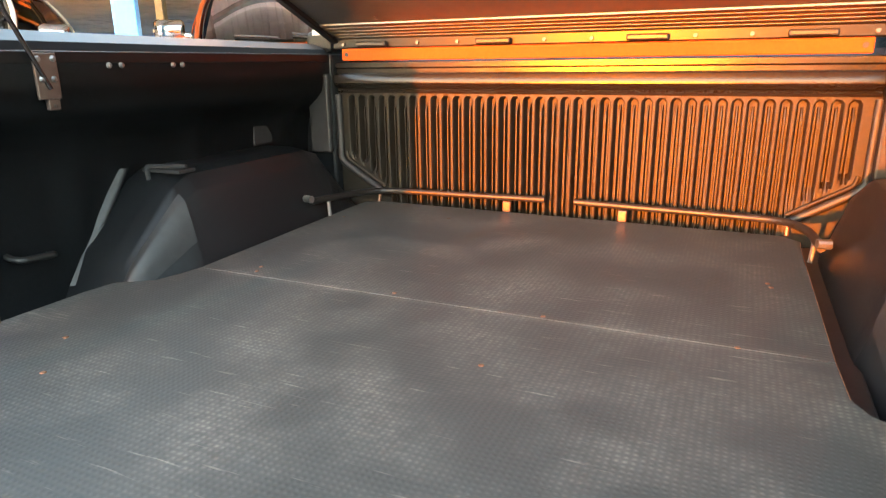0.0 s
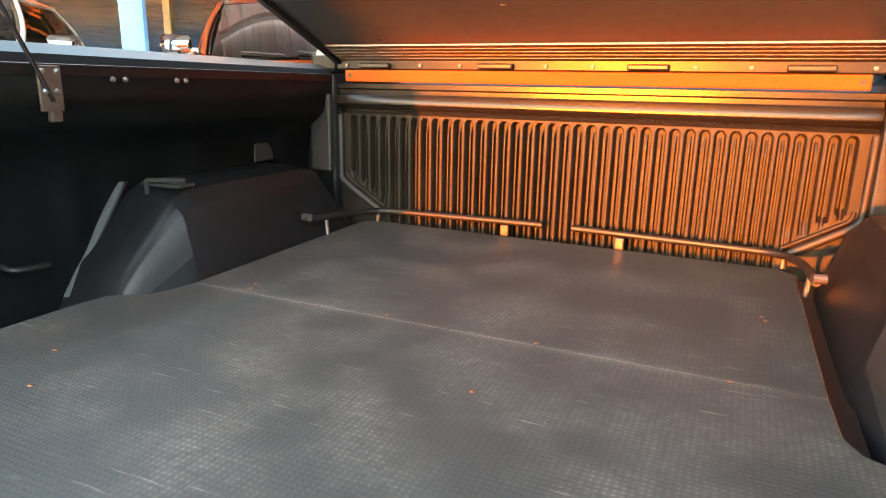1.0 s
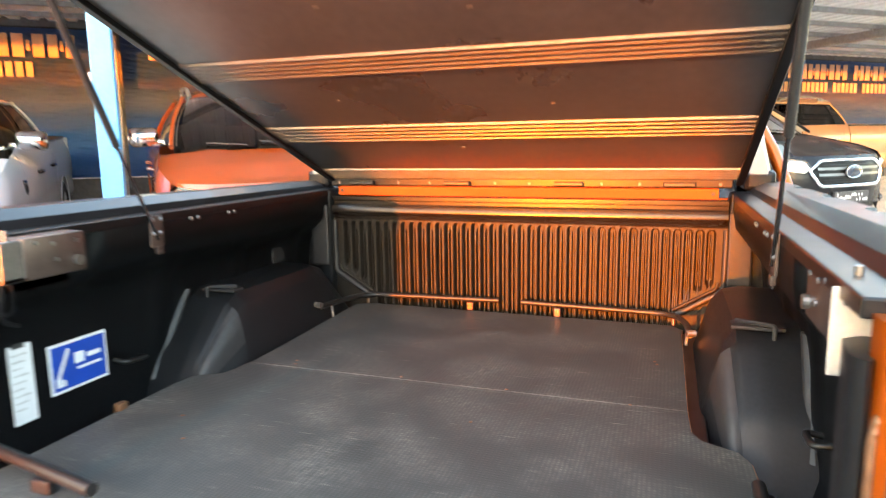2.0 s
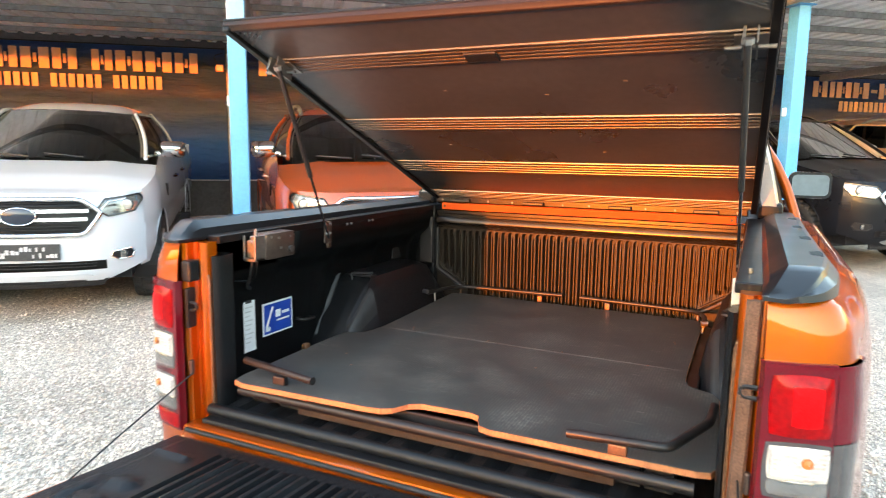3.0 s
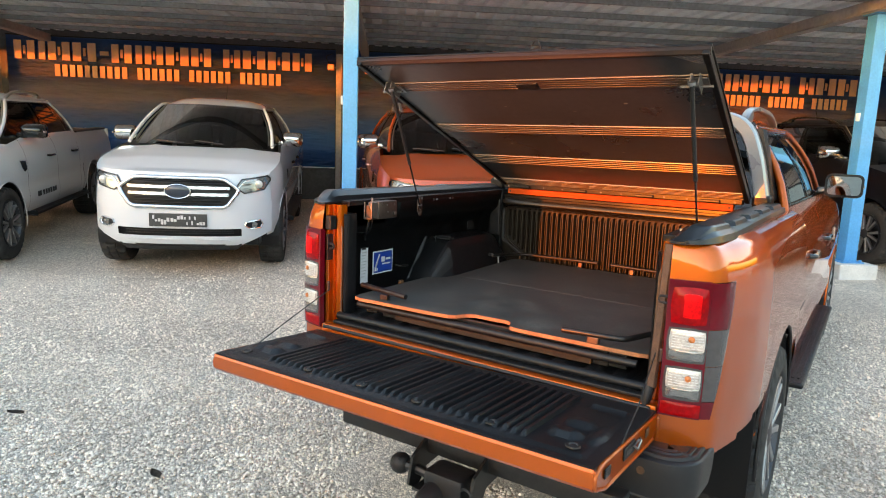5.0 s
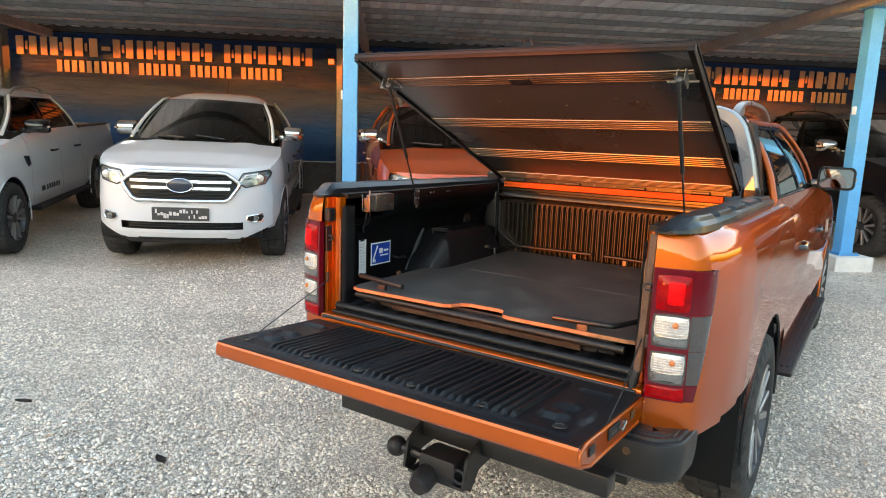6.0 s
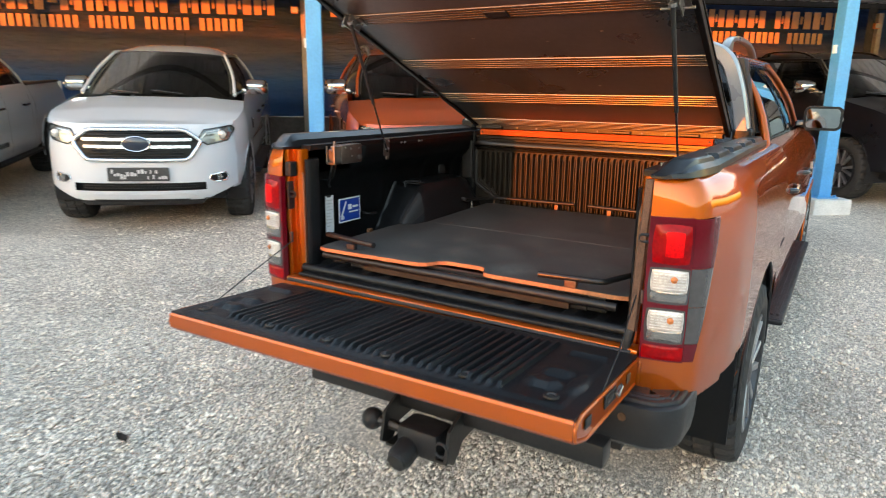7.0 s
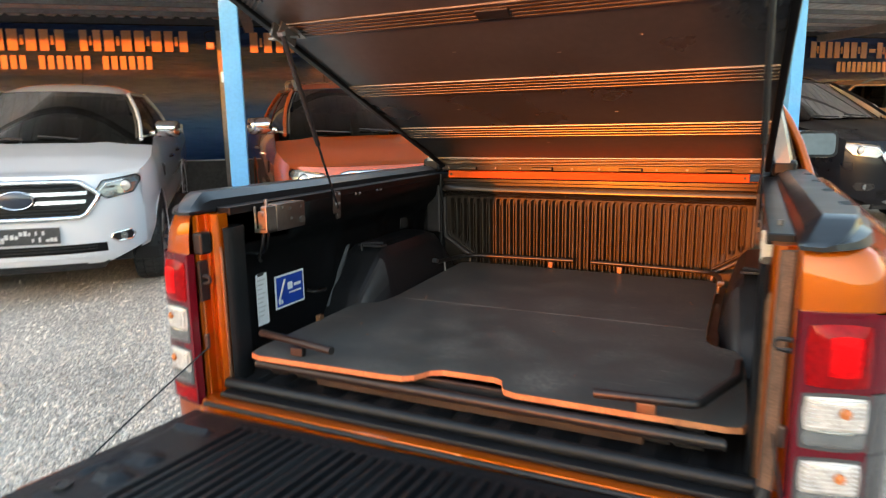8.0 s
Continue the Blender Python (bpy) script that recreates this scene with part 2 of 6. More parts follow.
LID_PANEL = surface("dark_lid_panel", (0.036, 0.039, 0.045), 0.30, 0.0, 0.25, 40, 3, bump=0.12, bump_scale=300, spec=0.5)
LID_SKIN = surface("lid_frame_black", (0.007, 0.007, 0.0075), 0.32, 0.0, 0.2, 80, 4, spec=0.2)
BOARD = board_face()
PLY = surface("ply_edge", (0.36, 0.15, 0.06), 0.6, 0.0, 0.35, 150, 12)
DARK_RUST = surface("dark_rusty_steel", (0.055, 0.034, 0.022), 0.5, 0.2, 0.4, 60, 9, bump=0.3, spec=0.3)
RED_LENS = surface("red_lens", (0.24, 0.0006, 0.0018), 0.22, 0.0, 0.25, 90, 30, coat=0.15, spec=0.10, rough_vary=0.05)
BRIGHT_RED = surface("bright_red_lens", (0.64, 0.002, 0.004), 0.30, 0.0, 0.25, 160, 40, spec=0.08, bump=0.6, bump_scale=300, rough_vary=0.05)
DEEP_RED = surface("deep_red_lens", (0.095, 0.001, 0.006), 0.12, 0.0, 0.1, 300, 10, coat=0.4, spec=0.2, rough_vary=0.03)
CLEAR_LENS = surface("clear_lens", (0.55, 0.52, 0.48), 0.16, 0.25, 0.3, 120, 30, coat=0.7, bump=0.5, bump_scale=160)
SMOKE_LENS = surface("smoked_lens", (0.055, 0.05, 0.05), 0.10, 0.2, 0.15, 60, 8, coat=1.0)
AMBER = surface("amber_bulb", (0.50, 0.15, 0.035), 0.25, 0.0, 0.1)
CAP = surface("satin_black_cap", (0.010, 0.011, 0.013), 0.34, 0.0, 0.12, 200, 4, coat=0.15, spec=0.35)
EDGE = surface("brown_edge_profile", (0.022, 0.015, 0.012), 0.42, 0.0, 0.2, 120, 6, spec=0.2)
HOOP = surface("satin_grey_hoop", (0.16, 0.168, 0.18), 0.30, 0.25, 0.08, 200, 5, coat=0.35)
STRIP = surface("brown_weather_strip", (0.13, 0.075, 0.05), 0.85, 0.0, 0.4, 260, 30, bump=0.9, bump_scale=350, spec=0.2)
LAMP = surface("headlamp_reflector", (0.22, 0.218, 0.212), 0.18, 0.7, 0.25, 60, 14, coat=1.0)
GLASS = glass("tinted_window_glass", (0.14, 0.155, 0.15), 0.02, 1.12)
DARK_GLASS = glass("privacy_glass", (0.07, 0.075, 0.075))
MIRROR = surface("mirror_glass", (0.55, 0.58, 0.60), 0.03, 1.0, 0.0, rough_vary=0.01)
INTERIOR = surface("cabin_trim", (0.045, 0.043, 0.042), 0.7, 0.0, 0.2, 60, 5)
BEIGE = surface("pale_pillar_trim", (0.34, 0.31, 0.26), 0.7, 0.0, 0.1, 60, 5)
BLUE_POST = surface("blue_post_paint", (0.085, 0.31, 0.62), 0.42, 0.0, 0.12, 40, 4, bump=0.15)
GREY_STEEL = surface("grey_beam_paint", (0.36, 0.32, 0.295), 0.55, 0.0, 0.2, 20, 3, bump=0.15)
ROOF = surface("white_coated_sheet", (0.86, 0.86, 0.87), 0.75, 0.0, 0.12, 12, 1.5, bump=0.1, bump_scale=60, spec=0.2)
ROOF_DARK = surface("roof_purlin_steel", (0.30, 0.295, 0.295), 0.7, 0.0, 0.25, 20, 3, spec=0.2)
CONCRETE = surface("white_concrete", (0.62, 0.61, 0.58), 0.85, 0.0, 0.15, 60, 6, bump=0.4, bump_scale=80)
BASE_WALL = surface("dark_base_wall", (0.10, 0.098, 0.10), 0.8, 0.0, 0.25, 20, 3, bump=0.4, bump_scale=60)
ADDED_WALL = surface("plain_added_wall", (0.32, 0.31, 0.29), 0.85, 0.0, 0.2, 8, 1, bump=0.3, bump_scale=30)
BANNER = banner_cloth()
LETTER = surface("peach_vinyl_letter", (0.55, 0.33, 0.21), 0.5, 0.0, 0.1, 40, 3)
BLUE_LABEL = surface("blue_label", (0.012, 0.055, 0.36), 0.35, 0.0, 0.05)
WHITE_LABEL = surface("white_label", (0.74, 0.75, 0.76), 0.45, 0.0, 0.05)
ORANGE_LABEL = surface("orange_label", (0.70, 0.20, 0.03), 0.45, 0.0, 0.05)
PLATE_DARK = surface("plate_dark", (0.045, 0.045, 0.045), 0.4, 0.0, 0.2)
PLATE_LIGHT = surface("plate_light", (0.56, 0.56, 0.56), 0.4, 0.1, 0.2)
BADGE = surface("badge_enamel", (0.028, 0.036, 0.058), 0.2, 0.2, 0.1, coat=0.5)
STONE = surface("gravel_stone", (0.72, 0.645, 0.555), 0.85, 0.0, 0.3, 140, 2, island=0.42)
GRAVEL = gravel_ground()
LEAF = surface("dry_leaf", (0.05, 0.04, 0.03), 0.8)


# ---- mesh helpers ----
def part(name, bm, material, parent, label="", smooth=None):
    """Links a bmesh as one mesh object under a thing or a part."""
    me = bpy.data.meshes.new(name)
    bm.to_mesh(me)
    bm.free()
    me.materials.append(material)
    if smooth:
        me.shade_smooth()
        me.set_sharp_from_angle(angle=radians(smooth))
    ob = new(name, me)
    if parent is not None:
        ob.parent = parent
    if label:
        ob["label"] = label
    return ob


def thing(name, label, category, m=None, group="", kind=""):
    ob = new(name)
    if m is not None:
        ob.matrix_basis = m
    return tagged(ob, label, category, group, kind)


def box(bm, x0, x1, y0, y1, z0, z1, bevel=0.0, m=None, seg=2):
    r = bmesh.ops.create_cube(bm, size=1)
    vs = r["verts"]
    for v in vs:
        v.co = Vector((x0 + (v.co.x + 0.5) * (x1 - x0), y0 + (v.co.y + 0.5) * (y1 - y0), z0 + (v.co.z + 0.5) * (z1 - z0)))
    if bevel:
        es = list({e for v in vs for e in v.link_edges})
        g = bmesh.ops.bevel(bm, geom=es, offset=bevel, segments=seg, profile=0.5, affect="EDGES")
        vs = list({v for f in g["faces"] for v in f.verts} | {v for v in vs if v.is_valid})
    if m is not None:
        bmesh.ops.transform(bm, matrix=m, verts=vs)
    return vs


def bx(x0, x1, y0, y1, z0, z1, bevel=0.0, m=None):
    bm = bmesh.new()
    box(bm, x0, x1, y0, y1, z0, z1, bevel, m)
    return bm


def sweep(bm, pts, r, seg=10, caps=True):
    """A round bar along points; r may be one radius or one for each point."""
    pts = [Vector(p) for p in pts]
    rs = r if isinstance(r, (list, tuple)) else [r] * len(pts)
    rings, up = [], Vector((0.13, 0.21, 0.97)).normalized()
    for i, p in enumerate(pts):
        d = (pts[min(i + 1, len(pts) - 1)] - pts[max(i - 1, 0)]).normalized()
        a = d.cross(up)
        if a.length < 0.15:
            a = d.cross(Vector((1, 0, 0)))
        a.normalize()
        b = d.cross(a)
        rings.append([bm.verts.new(p + rs[i] * (math.cos(2 * math.pi * k / seg) * a + math.sin(2 * math.pi * k / seg) * b)) for k in range(seg)])
    for q, w in zip(rings, rings[1:]):
        for k in range(seg):
            bm.faces.new((q[k], q[(k + 1) % seg], w[(k + 1) % seg], w[k]))
    if caps:
        bm.faces.new(rings[0][::-1]), bm.faces.new(rings[-1])


def bar(pts, r, seg=10):
    bm = bmesh.new()
    sweep(bm, pts, r, seg)
    return bm


def bend(pts, r=0.05, n=5):
    """Rounds the inner corners of a line of points."""
    pts = [Vector(p) for p in pts]
    out = [pts[0]]
    for a, b, c in zip(pts, pts[1:], pts[2:]):
        p, q = b + (a - b).normalized() * r, b + (c - b).normalized() * r
        out += [(1 - t) ** 2 * p + 2 * t * (1 - t) * b + t * t * q for t in [i / n for i in range(n + 1)]]
    return out + [pts[-1]]


def sheet(bm, fn, us, vs, skip=None):
    """A surface over two parameters."""
    g = [[bm.verts.new(fn(u, v)) for v in vs] for u in us]
    for i in range(len(us) - 1):
        for j in range(len(vs) - 1):
            if skip is None or not skip((us[i] + us[i + 1]) / 2, (vs[j] + vs[j + 1]) / 2):
                bm.faces.new((g[i][j], g[i + 1][j], g[i + 1][j + 1], g[i][j + 1]))
    return g


def slab(bm, outline, z0, z1):
    """A flat plate of any outline, upright sides."""
    lo, hi = [bm.verts.new((x, y, z0)) for x, y in outline], [bm.verts.new((x, y, z1)) for x, y in outline]
    n = len(outline)
    bm.faces.new(lo[::-1]), bm.faces.new(hi)
    for i in range(n):
        bm.faces.new((lo[i], lo[(i + 1) % n], hi[(i + 1) % n], hi[i]))
    bmesh.ops.recalc_face_normals(bm, faces=bm.faces)


def extrude_profile(bm, prof, a, b, put):
    """A closed section carried from a to b; put(u, v, w) gives the place of section point (u, v) at w."""
    p, q = [bm.verts.new(put(u, v, a)) for u, v in prof], [bm.verts.new(put(u, v, b)) for u, v in prof]
    n = len(prof)
    for i in range(n):
        bm.faces.new((p[i], p[(i + 1) % n], q[(i + 1) % n], q[i]))
    bm.faces.new(p[::-1]), bm.faces.new(q)
    bmesh.ops.recalc_face_normals(bm, faces=bm.faces)


def round_plate(bm, x0, x1, z0, z1, y0, y1, r):
    """An upright plate with rounded corners, its thickness along y."""
    line = []
    for cx, cz, a0 in ((x1 - r, z1 - r, 0), (x0 + r, z1 - r, 90), (x0 + r, z0 + r, 180), (x1 - r, z0 + r, 270)):
        line += [(cx + r * math.cos(radians(a0 + 18 * k)), cz + r * math.sin(radians(a0 + 18 * k))) for k in range(6)]
    extrude_profile(bm, line, y0, y1, lambda u, v, w: Vector((u, w, v)))


def lathe(bm, prof, m, seg=32, close=False):
    """A turned shape round local x: profile of (x, radius)."""
    rings = [[bm.verts.new(m @ Vector((x, r * math.cos(2 * math.pi * k / seg), r * math.sin(2 * math.pi * k / seg)))) for k in range(seg)] for x, r in prof]
    if close:
        rings.append(rings[0])
    for a, b in zip(rings, rings[1:]):
        for k in range(seg):
            bm.faces.new((a[k], a[(k + 1) % seg], b[(k + 1) % seg], b[k]))


def lin(a, b, n):
    return [a + (b - a) * i / (n - 1) for i in range(n)]


# ---- the sloping yard ----
def ground_z(x, y):
    return -0.0217 - 0.022 * x + 0.0415 * y


def on_ground(x, y, yaw, lift=0.0):
    """A pose on the sloping ground, heading yaw degrees to the left of +y."""
    up = Vector((0.022, -0.0415, 1)).normalized()
    ahead = Vector((-math.sin(radians(yaw)), math.cos(radians(yaw)), 0))
    right = ahead.cross(up).normalized()
    ahead = up.cross(right)
    m = Matrix((right, ahead, up)).transposed().to_4x4()
    m.translation = Vector((x, y, ground_z(x, y) + lift))
    return m

# ---- ground, canopy and banners ----
YARD_FRAME = pose(-4.606, 1.662, 0, 0, 0, 39.0)     # x along the row of parked cars, y into the canopy


def yard(a, d, z=0.0):
    return YARD_FRAME @ Vector((a, d, z))


bm = bmesh.new()
steps_x = [-400, -120, -40] + lin(-20, 24, 45) + [40, 120, 400]
steps_y = [-400, -120, -40] + lin(-16, 24, 41) + [40, 120, 400]


def ground_point(x, y):
    far = max(0.0, max(abs(x), abs(y)) - 24)
    lumps = 0.012 * noise.noise(Vector((x * 0.7, y * 0.7, 3.1))) if far == 0 else 0
    k = 1 / (1 + far / 15)
    return Vector((x, y, ground_z(max(-30, min(30, x)), max(-30, min(30, y))) * (k if far else 1) + lumps - 0.012))


sheet(bm, ground_point, steps_x, steps_y)
tagged(part("ground", bm, GRAVEL, None, smooth=60), "pale grey crushed gravel yard sloping up to the canopy", "ground", kind="structure")

# rear wall: dark base and upright sheet that carries the banners
WALL_D = 6.36
bm = bmesh.new()
box(bm, -16, 28, WALL_D, WALL_D + 0.2, -0.3, 3.45)
ob = part("wall_rear", bm, BASE_WALL, None)
ob.matrix_basis = YARD_FRAME
tagged(ob, "dark grey rendered wall behind the parked cars", "wall", kind="structure")
bm = bmesh.new()
box(bm, -16, 28, WALL_D - 0.10, WALL_D - 0.004, -0.2, 1.03, 0.006)
ob = part("trim", bm, BASE_WALL, None)
ob.matrix_basis = YARD_FRAME
tagged(ob, "dark grey plinth along the foot of the wall", "plinth", kind="structure")

# canopy: ribbed sheet, purlins, beams, fascia
ROOF_Z = 3.36
bm = bmesh.new()
PITCH = 0.25
a = -16.0
cols = []
while a < 28:
    cols += [(a, 0.0), (a + 0.10, 0.0), (a + 0.125, 0.035), (a + 0.20, 0.035), (a + 0.225, 0.0)]
    a += PITCH
top = [[bm.verts.new((x, d, ROOF_Z + h)) for x, h in cols] for d in (0.12, 3.3, WALL_D + 0.4)]
for r, s in zip(top, top[1:]):
    for i in range(len(cols) - 1):
        bm.faces.new((r[i], r[i + 1], s[i + 1], s[i]))
box(bm, -16, 28, 0.12, WALL_D + 0.4, ROOF_Z + 0.06, ROOF_Z + 0.08)
ob = part("ceiling", bm, ROOF, None)
ob.matrix_basis = YARD_FRAME
tagged(ob, "galvanised trapezoid sheet roof of the open canopy", "roof", kind="structure")
bm = bmesh.new()
box(bm, -16, 28, 0.02, 0.12, ROOF_Z - 0.10, ROOF_Z + 0.22, 0.01)
ob = part("fascia", bm, CONCRETE, None)
ob.matrix_basis = YARD_FRAME
tagged(ob, "white sheet fascia along the canopy edge", "fascia", kind="structure")
clip_bm = bmesh.new()
box(clip_bm, -0.011, 0.011, -0.012, 0.06, -0.006, -0.002)
box(clip_bm, -0.011, 0.011, -0.012, -0.008, -0.006, 0.05)
clip_mesh = bpy.data.meshes.new("clip")
clip_bm.to_mesh(clip_mesh), clip_bm.free()
clip_mesh.materials.append(ROOF_DARK)
for d in (0.62, 1.45, 2.30, 3.15, 4.0, 4.85, 5.65):
    p = thing("purlin", "dark steel purlin under the sheet roof", "purlin", YARD_FRAME @ pose(0, d, ROOF_Z - 0.072), "purlins of the canopy")
    bm = bmesh.new()
    prof = [(0, 0), (0.055, 0), (0.055, 0.012), (0.006, 0.012), (0.006, 0.058), (0.055, 0.058), (0.055, 0.07), (0, 0.07)]
    extrude_profile(bm, prof, -16, 28, lambda u, v, w: Vector((w, u, v)))
    part("channel", bm, ROOF_DARK, p)
    for k in range(40):
        c = new("clip", clip_mesh)
        c.parent = p
        c.matrix_basis = pose(-10.9 + 0.75 * k, 0, 0)


def canopy_post(a, d):
    base = yard(a, d)
    g = ground_z(base.x, base.y)
    m = YARD_FRAME @ pose(a, d, 0)
    p = thing("canopy_post", "sky blue square steel post on a white concrete block", "post", m, "posts of the canopy")
    part("shaft", bx(-0.075, 0.075, -0.075, 0.075, g + 0.14, 3.14, 0.006), BLUE_POST, p)
    part("block", bx(-0.23, 0.23, -0.23, 0.23, g - 0.1, g + 0.15, 0.012), CONCRETE, p, "white painted concrete footing block")
    bm = bmesh.new()
    box(bm, -0.13, 0.13, -0.13, 0.13, g + 0.15, g + 0.162, 0.003)
    for sx in (-0.1, 0.1):
        for sy in (-0.1, 0.1):
            box(bm, sx - 0.012, sx + 0.012, sy - 0.012, sy + 0.012, g + 0.162, g + 0.185, 0.003)
    part("foot_plate", bm, BLUE_POST, p)
    part("cap_plate", bx(-0.11, 0.11, -0.11, 0.11, 3.14, 3.152, 0.002), BLUE_POST, p)
    part("socket_box", bx(-0.100, -0.077, -0.025, 0.025, g + 1.75, g + 1.84, 0.006), WHITE_LABEL, p, "small white socket box")
    return p


def canopy_beam(a):
    bm = bmesh.new()
    prof = [(-0.07, 0), (0.07, 0), (0.07, 0.012), (0.008, 0.012), (0.008, 0.122), (0.07, 0.122), (0.07, 0.134), (-0.07, 0.134), (-0.07, 0.122), (-0.008, 0.122), (-0.008, 0.012), (-0.07, 0.012)]
    extrude_profile(bm, prof, 0.13, WALL_D - 0.01, lambda u, v, w: Vector((a + u, w, 3.153 + v)))
    box(bm, a - 0.072, a + 0.072, 0.13, WALL_D - 0.02, 3.170, 3.272)
    ob = part("canopy_beam", bm, GREY_STEEL, None)
    ob.matrix_basis = YARD_FRAME
    tagged(ob, "grey-brown painted steel beam from post to wall", "beam", group="beams of the canopy")


for a in (-9.62, -3.88, 1.853, 7.59, 13.33):
    canopy_post(a, 0.567)
    canopy_beam(a - 0.06)


def wall_post(a):
    g = ground_z(*yard(a, WALL_D)[:2])
    m = YARD_FRAME @ pose(a, WALL_D - 0.2, 0)
    p = thing("wall_post", "slim grey-blue steel post against the banner wall", "post", m, "posts at the wall")
    part("shaft", bx(-0.05, 0.05, -0.05, 0.05, g - 0.05, 3.15, 0.005), GREY_STEEL, p)
    part("foot_plate", bx(-0.1, 0.1, -0.09, 0.09, g - 0.03, g + 0.015, 0.003), GREY_STEEL, p)
    q = thing("flood_lamp", "small floodlight clamped to the wall post, switched off", "floodlight", YARD_FRAME @ pose(a - 0.05, WALL_D - 0.26, 2.9), "floodlights")
    part("body", bx(-0.15, -0.03, -0.09, -0.03, -0.055, 0.055, 0.008), ORANGE_LABEL, q)
    part("lens", bx(-0.14, -0.04, -0.098, -0.091, -0.045, 0.045, 0.002), CLEAR_LENS, q)
    part("bracket", bar([(-0.09, -0.03, 0), (-0.09, 0.0, 0.0), (0.0, 0.008, 0.0)], 0.010, 6), GREY_STEEL, q)
    part("cable", bar(bend([(-0.12, -0.03, 0.04), (-0.2, 0.0, 0.2), (-0.06, 0.06, 0.26)], 0.06), 0.006, 6), TRIM, q)


for a in (-4.75, 1.32, 12.62):
    wall_post(a)

WORDS = [(1.0, 2), (0.45, 1), (1.05, 2), (1.12, 2), (0.55, 0), (1.0, 2), (0.45, 1), (0.92, 2), (1.12, 2), (1.0, 2), (0.42, -1), (0.88, 2), (1.12, 2), (1.12, 2), (1.0, 2)]


def banner(a0, a1, text_a, letters=15, digits=True):
    """A printed vinyl banner; its words are drawn as plain bars."""
    m = YARD_FRAME @ pose(0, WALL_D - 0.03, 0)
    b = thing("banner", "dark blue printed vinyl banner with orange bars of lettering", "banner", m, "banners on the wall")
    bm = bmesh.new()

    def cloth(x, z):
        return Vector((x, 0.008 * math.sin(x * 5.1 + z * 2) * (1 - abs(2 * (z - 1.04) / 2.21 - 1)) + 0.006 * noise.noise(Vector((x * 1.5, 0, z * 6))), z))
    sheet(bm, cloth, lin(a0, a1, 50), lin(1.045, 3.25, 24))
    bmesh.ops.solidify(bm, geom=bm.faces[:], thickness=0.003)
    part("cloth", bm, BANNER, b, smooth=60)
    part("hem", bar([(a0, -0.012, 3.25), (a1, -0.012, 3.25)], 0.010, 6), LID_SKIN, b)
    part("hem", bar([(a0, -0.012, 1.045), (a1, -0.012, 1.045)], 0.010, 6), ROOF, b)
    unit, x = 5.36 / 13.2, text_a
    for w, strokes in WORDS[:letters]:
        full = w * unit - 0.05
        z0, z1 = 2.83, 3.155
        bm = bmesh.new()
        if strokes == 0:
            box(bm, x + 0.02, x + full, -0.030, -0.016, 2.95, 3.02, 0.002)
        elif strokes == 1:
            box(bm, x + 0.02, x + full, -0.030, -0.016, z0, z1, 0.002)
        elif strokes == 2:
            box(bm, x, x + full * 0.36, -0.030, -0.016, z0, z1, 0.002)
            box(bm, x + full * 0.44, x + full * 0.56, -0.030, -0.016, z0 + 0.09, z1 - 0.09, 0.002)
            box(bm, x + full * 0.64, x + full, -0.030, -0.016, z0, z1, 0.002)
        if strokes >= 0:
            part("lettering_bar", bm, LETTER, b)
        else:
            bm.free()
        x += w * unit
    if digits:
        x = text_a + 0.69
        for group_of in (5, 3, 3, 3):
            for i in range(group_of):
                bm = bmesh.new()
                box(bm, x, x + 0.09, -0.028, -0.016, 2.545, 2.755, 0.002)
                box(bm, x + 0.13, x + 0.22, -0.028, -0.016, 2.545, 2.755, 0.002)
                part("number_bar", bm, LETTER, b)
                x += 0.262
            x += 0.14
    return b


banner(-11.0, -4.85, -10.8)
banner(-4.65, 1.24, -4.51)
banner(1.40, 6.4, 1.79, 10, False)
banner(6.5, 12.5, 6.80)
banner(12.7, 18.9, 13.05)

# unseen walls added behind the camera; their gap shapes the sun patch on the bed
part("sun_blocker_top", bx(-2.88, -1.72, -13.3, -13, 2.36, 4.4), ADDED_WALL, None)
tagged(bpy.data.objects["sun_blocker_top"], "unseen plain wall added above the gap that lets the sun in", "wall", kind="structure")
# added out of view so the orange flank mirrors less bright sky
part("reflection_blocker_east", bx(13, 13.3, -12.9, 12, -1, 3.0), ADDED_WALL, None)
tagged(bpy.data.objects["reflection_blocker_east"], "unseen plain wall added to darken reflections in the truck's side", "wall", kind="structure")
# sun blockers: heights and edges set where sunlight ends on truck, cars and banners
for name, x0, x1, y, h, label in (("sun_blocker_low", -2.88, -1.72, -13, 1.31, "unseen low wall added to keep the sun off the tailgate"), ("sun_blocker_mid", -4.6, -2.88, -13, 4.4, "unseen plain wall added to block the low sun"), ("sun_blocker_high", -30, -4.6, -13, 3.08, "unseen plain wall added to block the low sun"), ("sun_blocker_far", -1.72, 30, -13, 3.3, "unseen plain wall added to block the low sun")):
    part(name, bx(x0, x1, y - 0.3, y, ground_z(0, y) - 1, h), ADDED_WALL, None)
    tagged(bpy.data.objects[name], label, "wall", kind="structure")


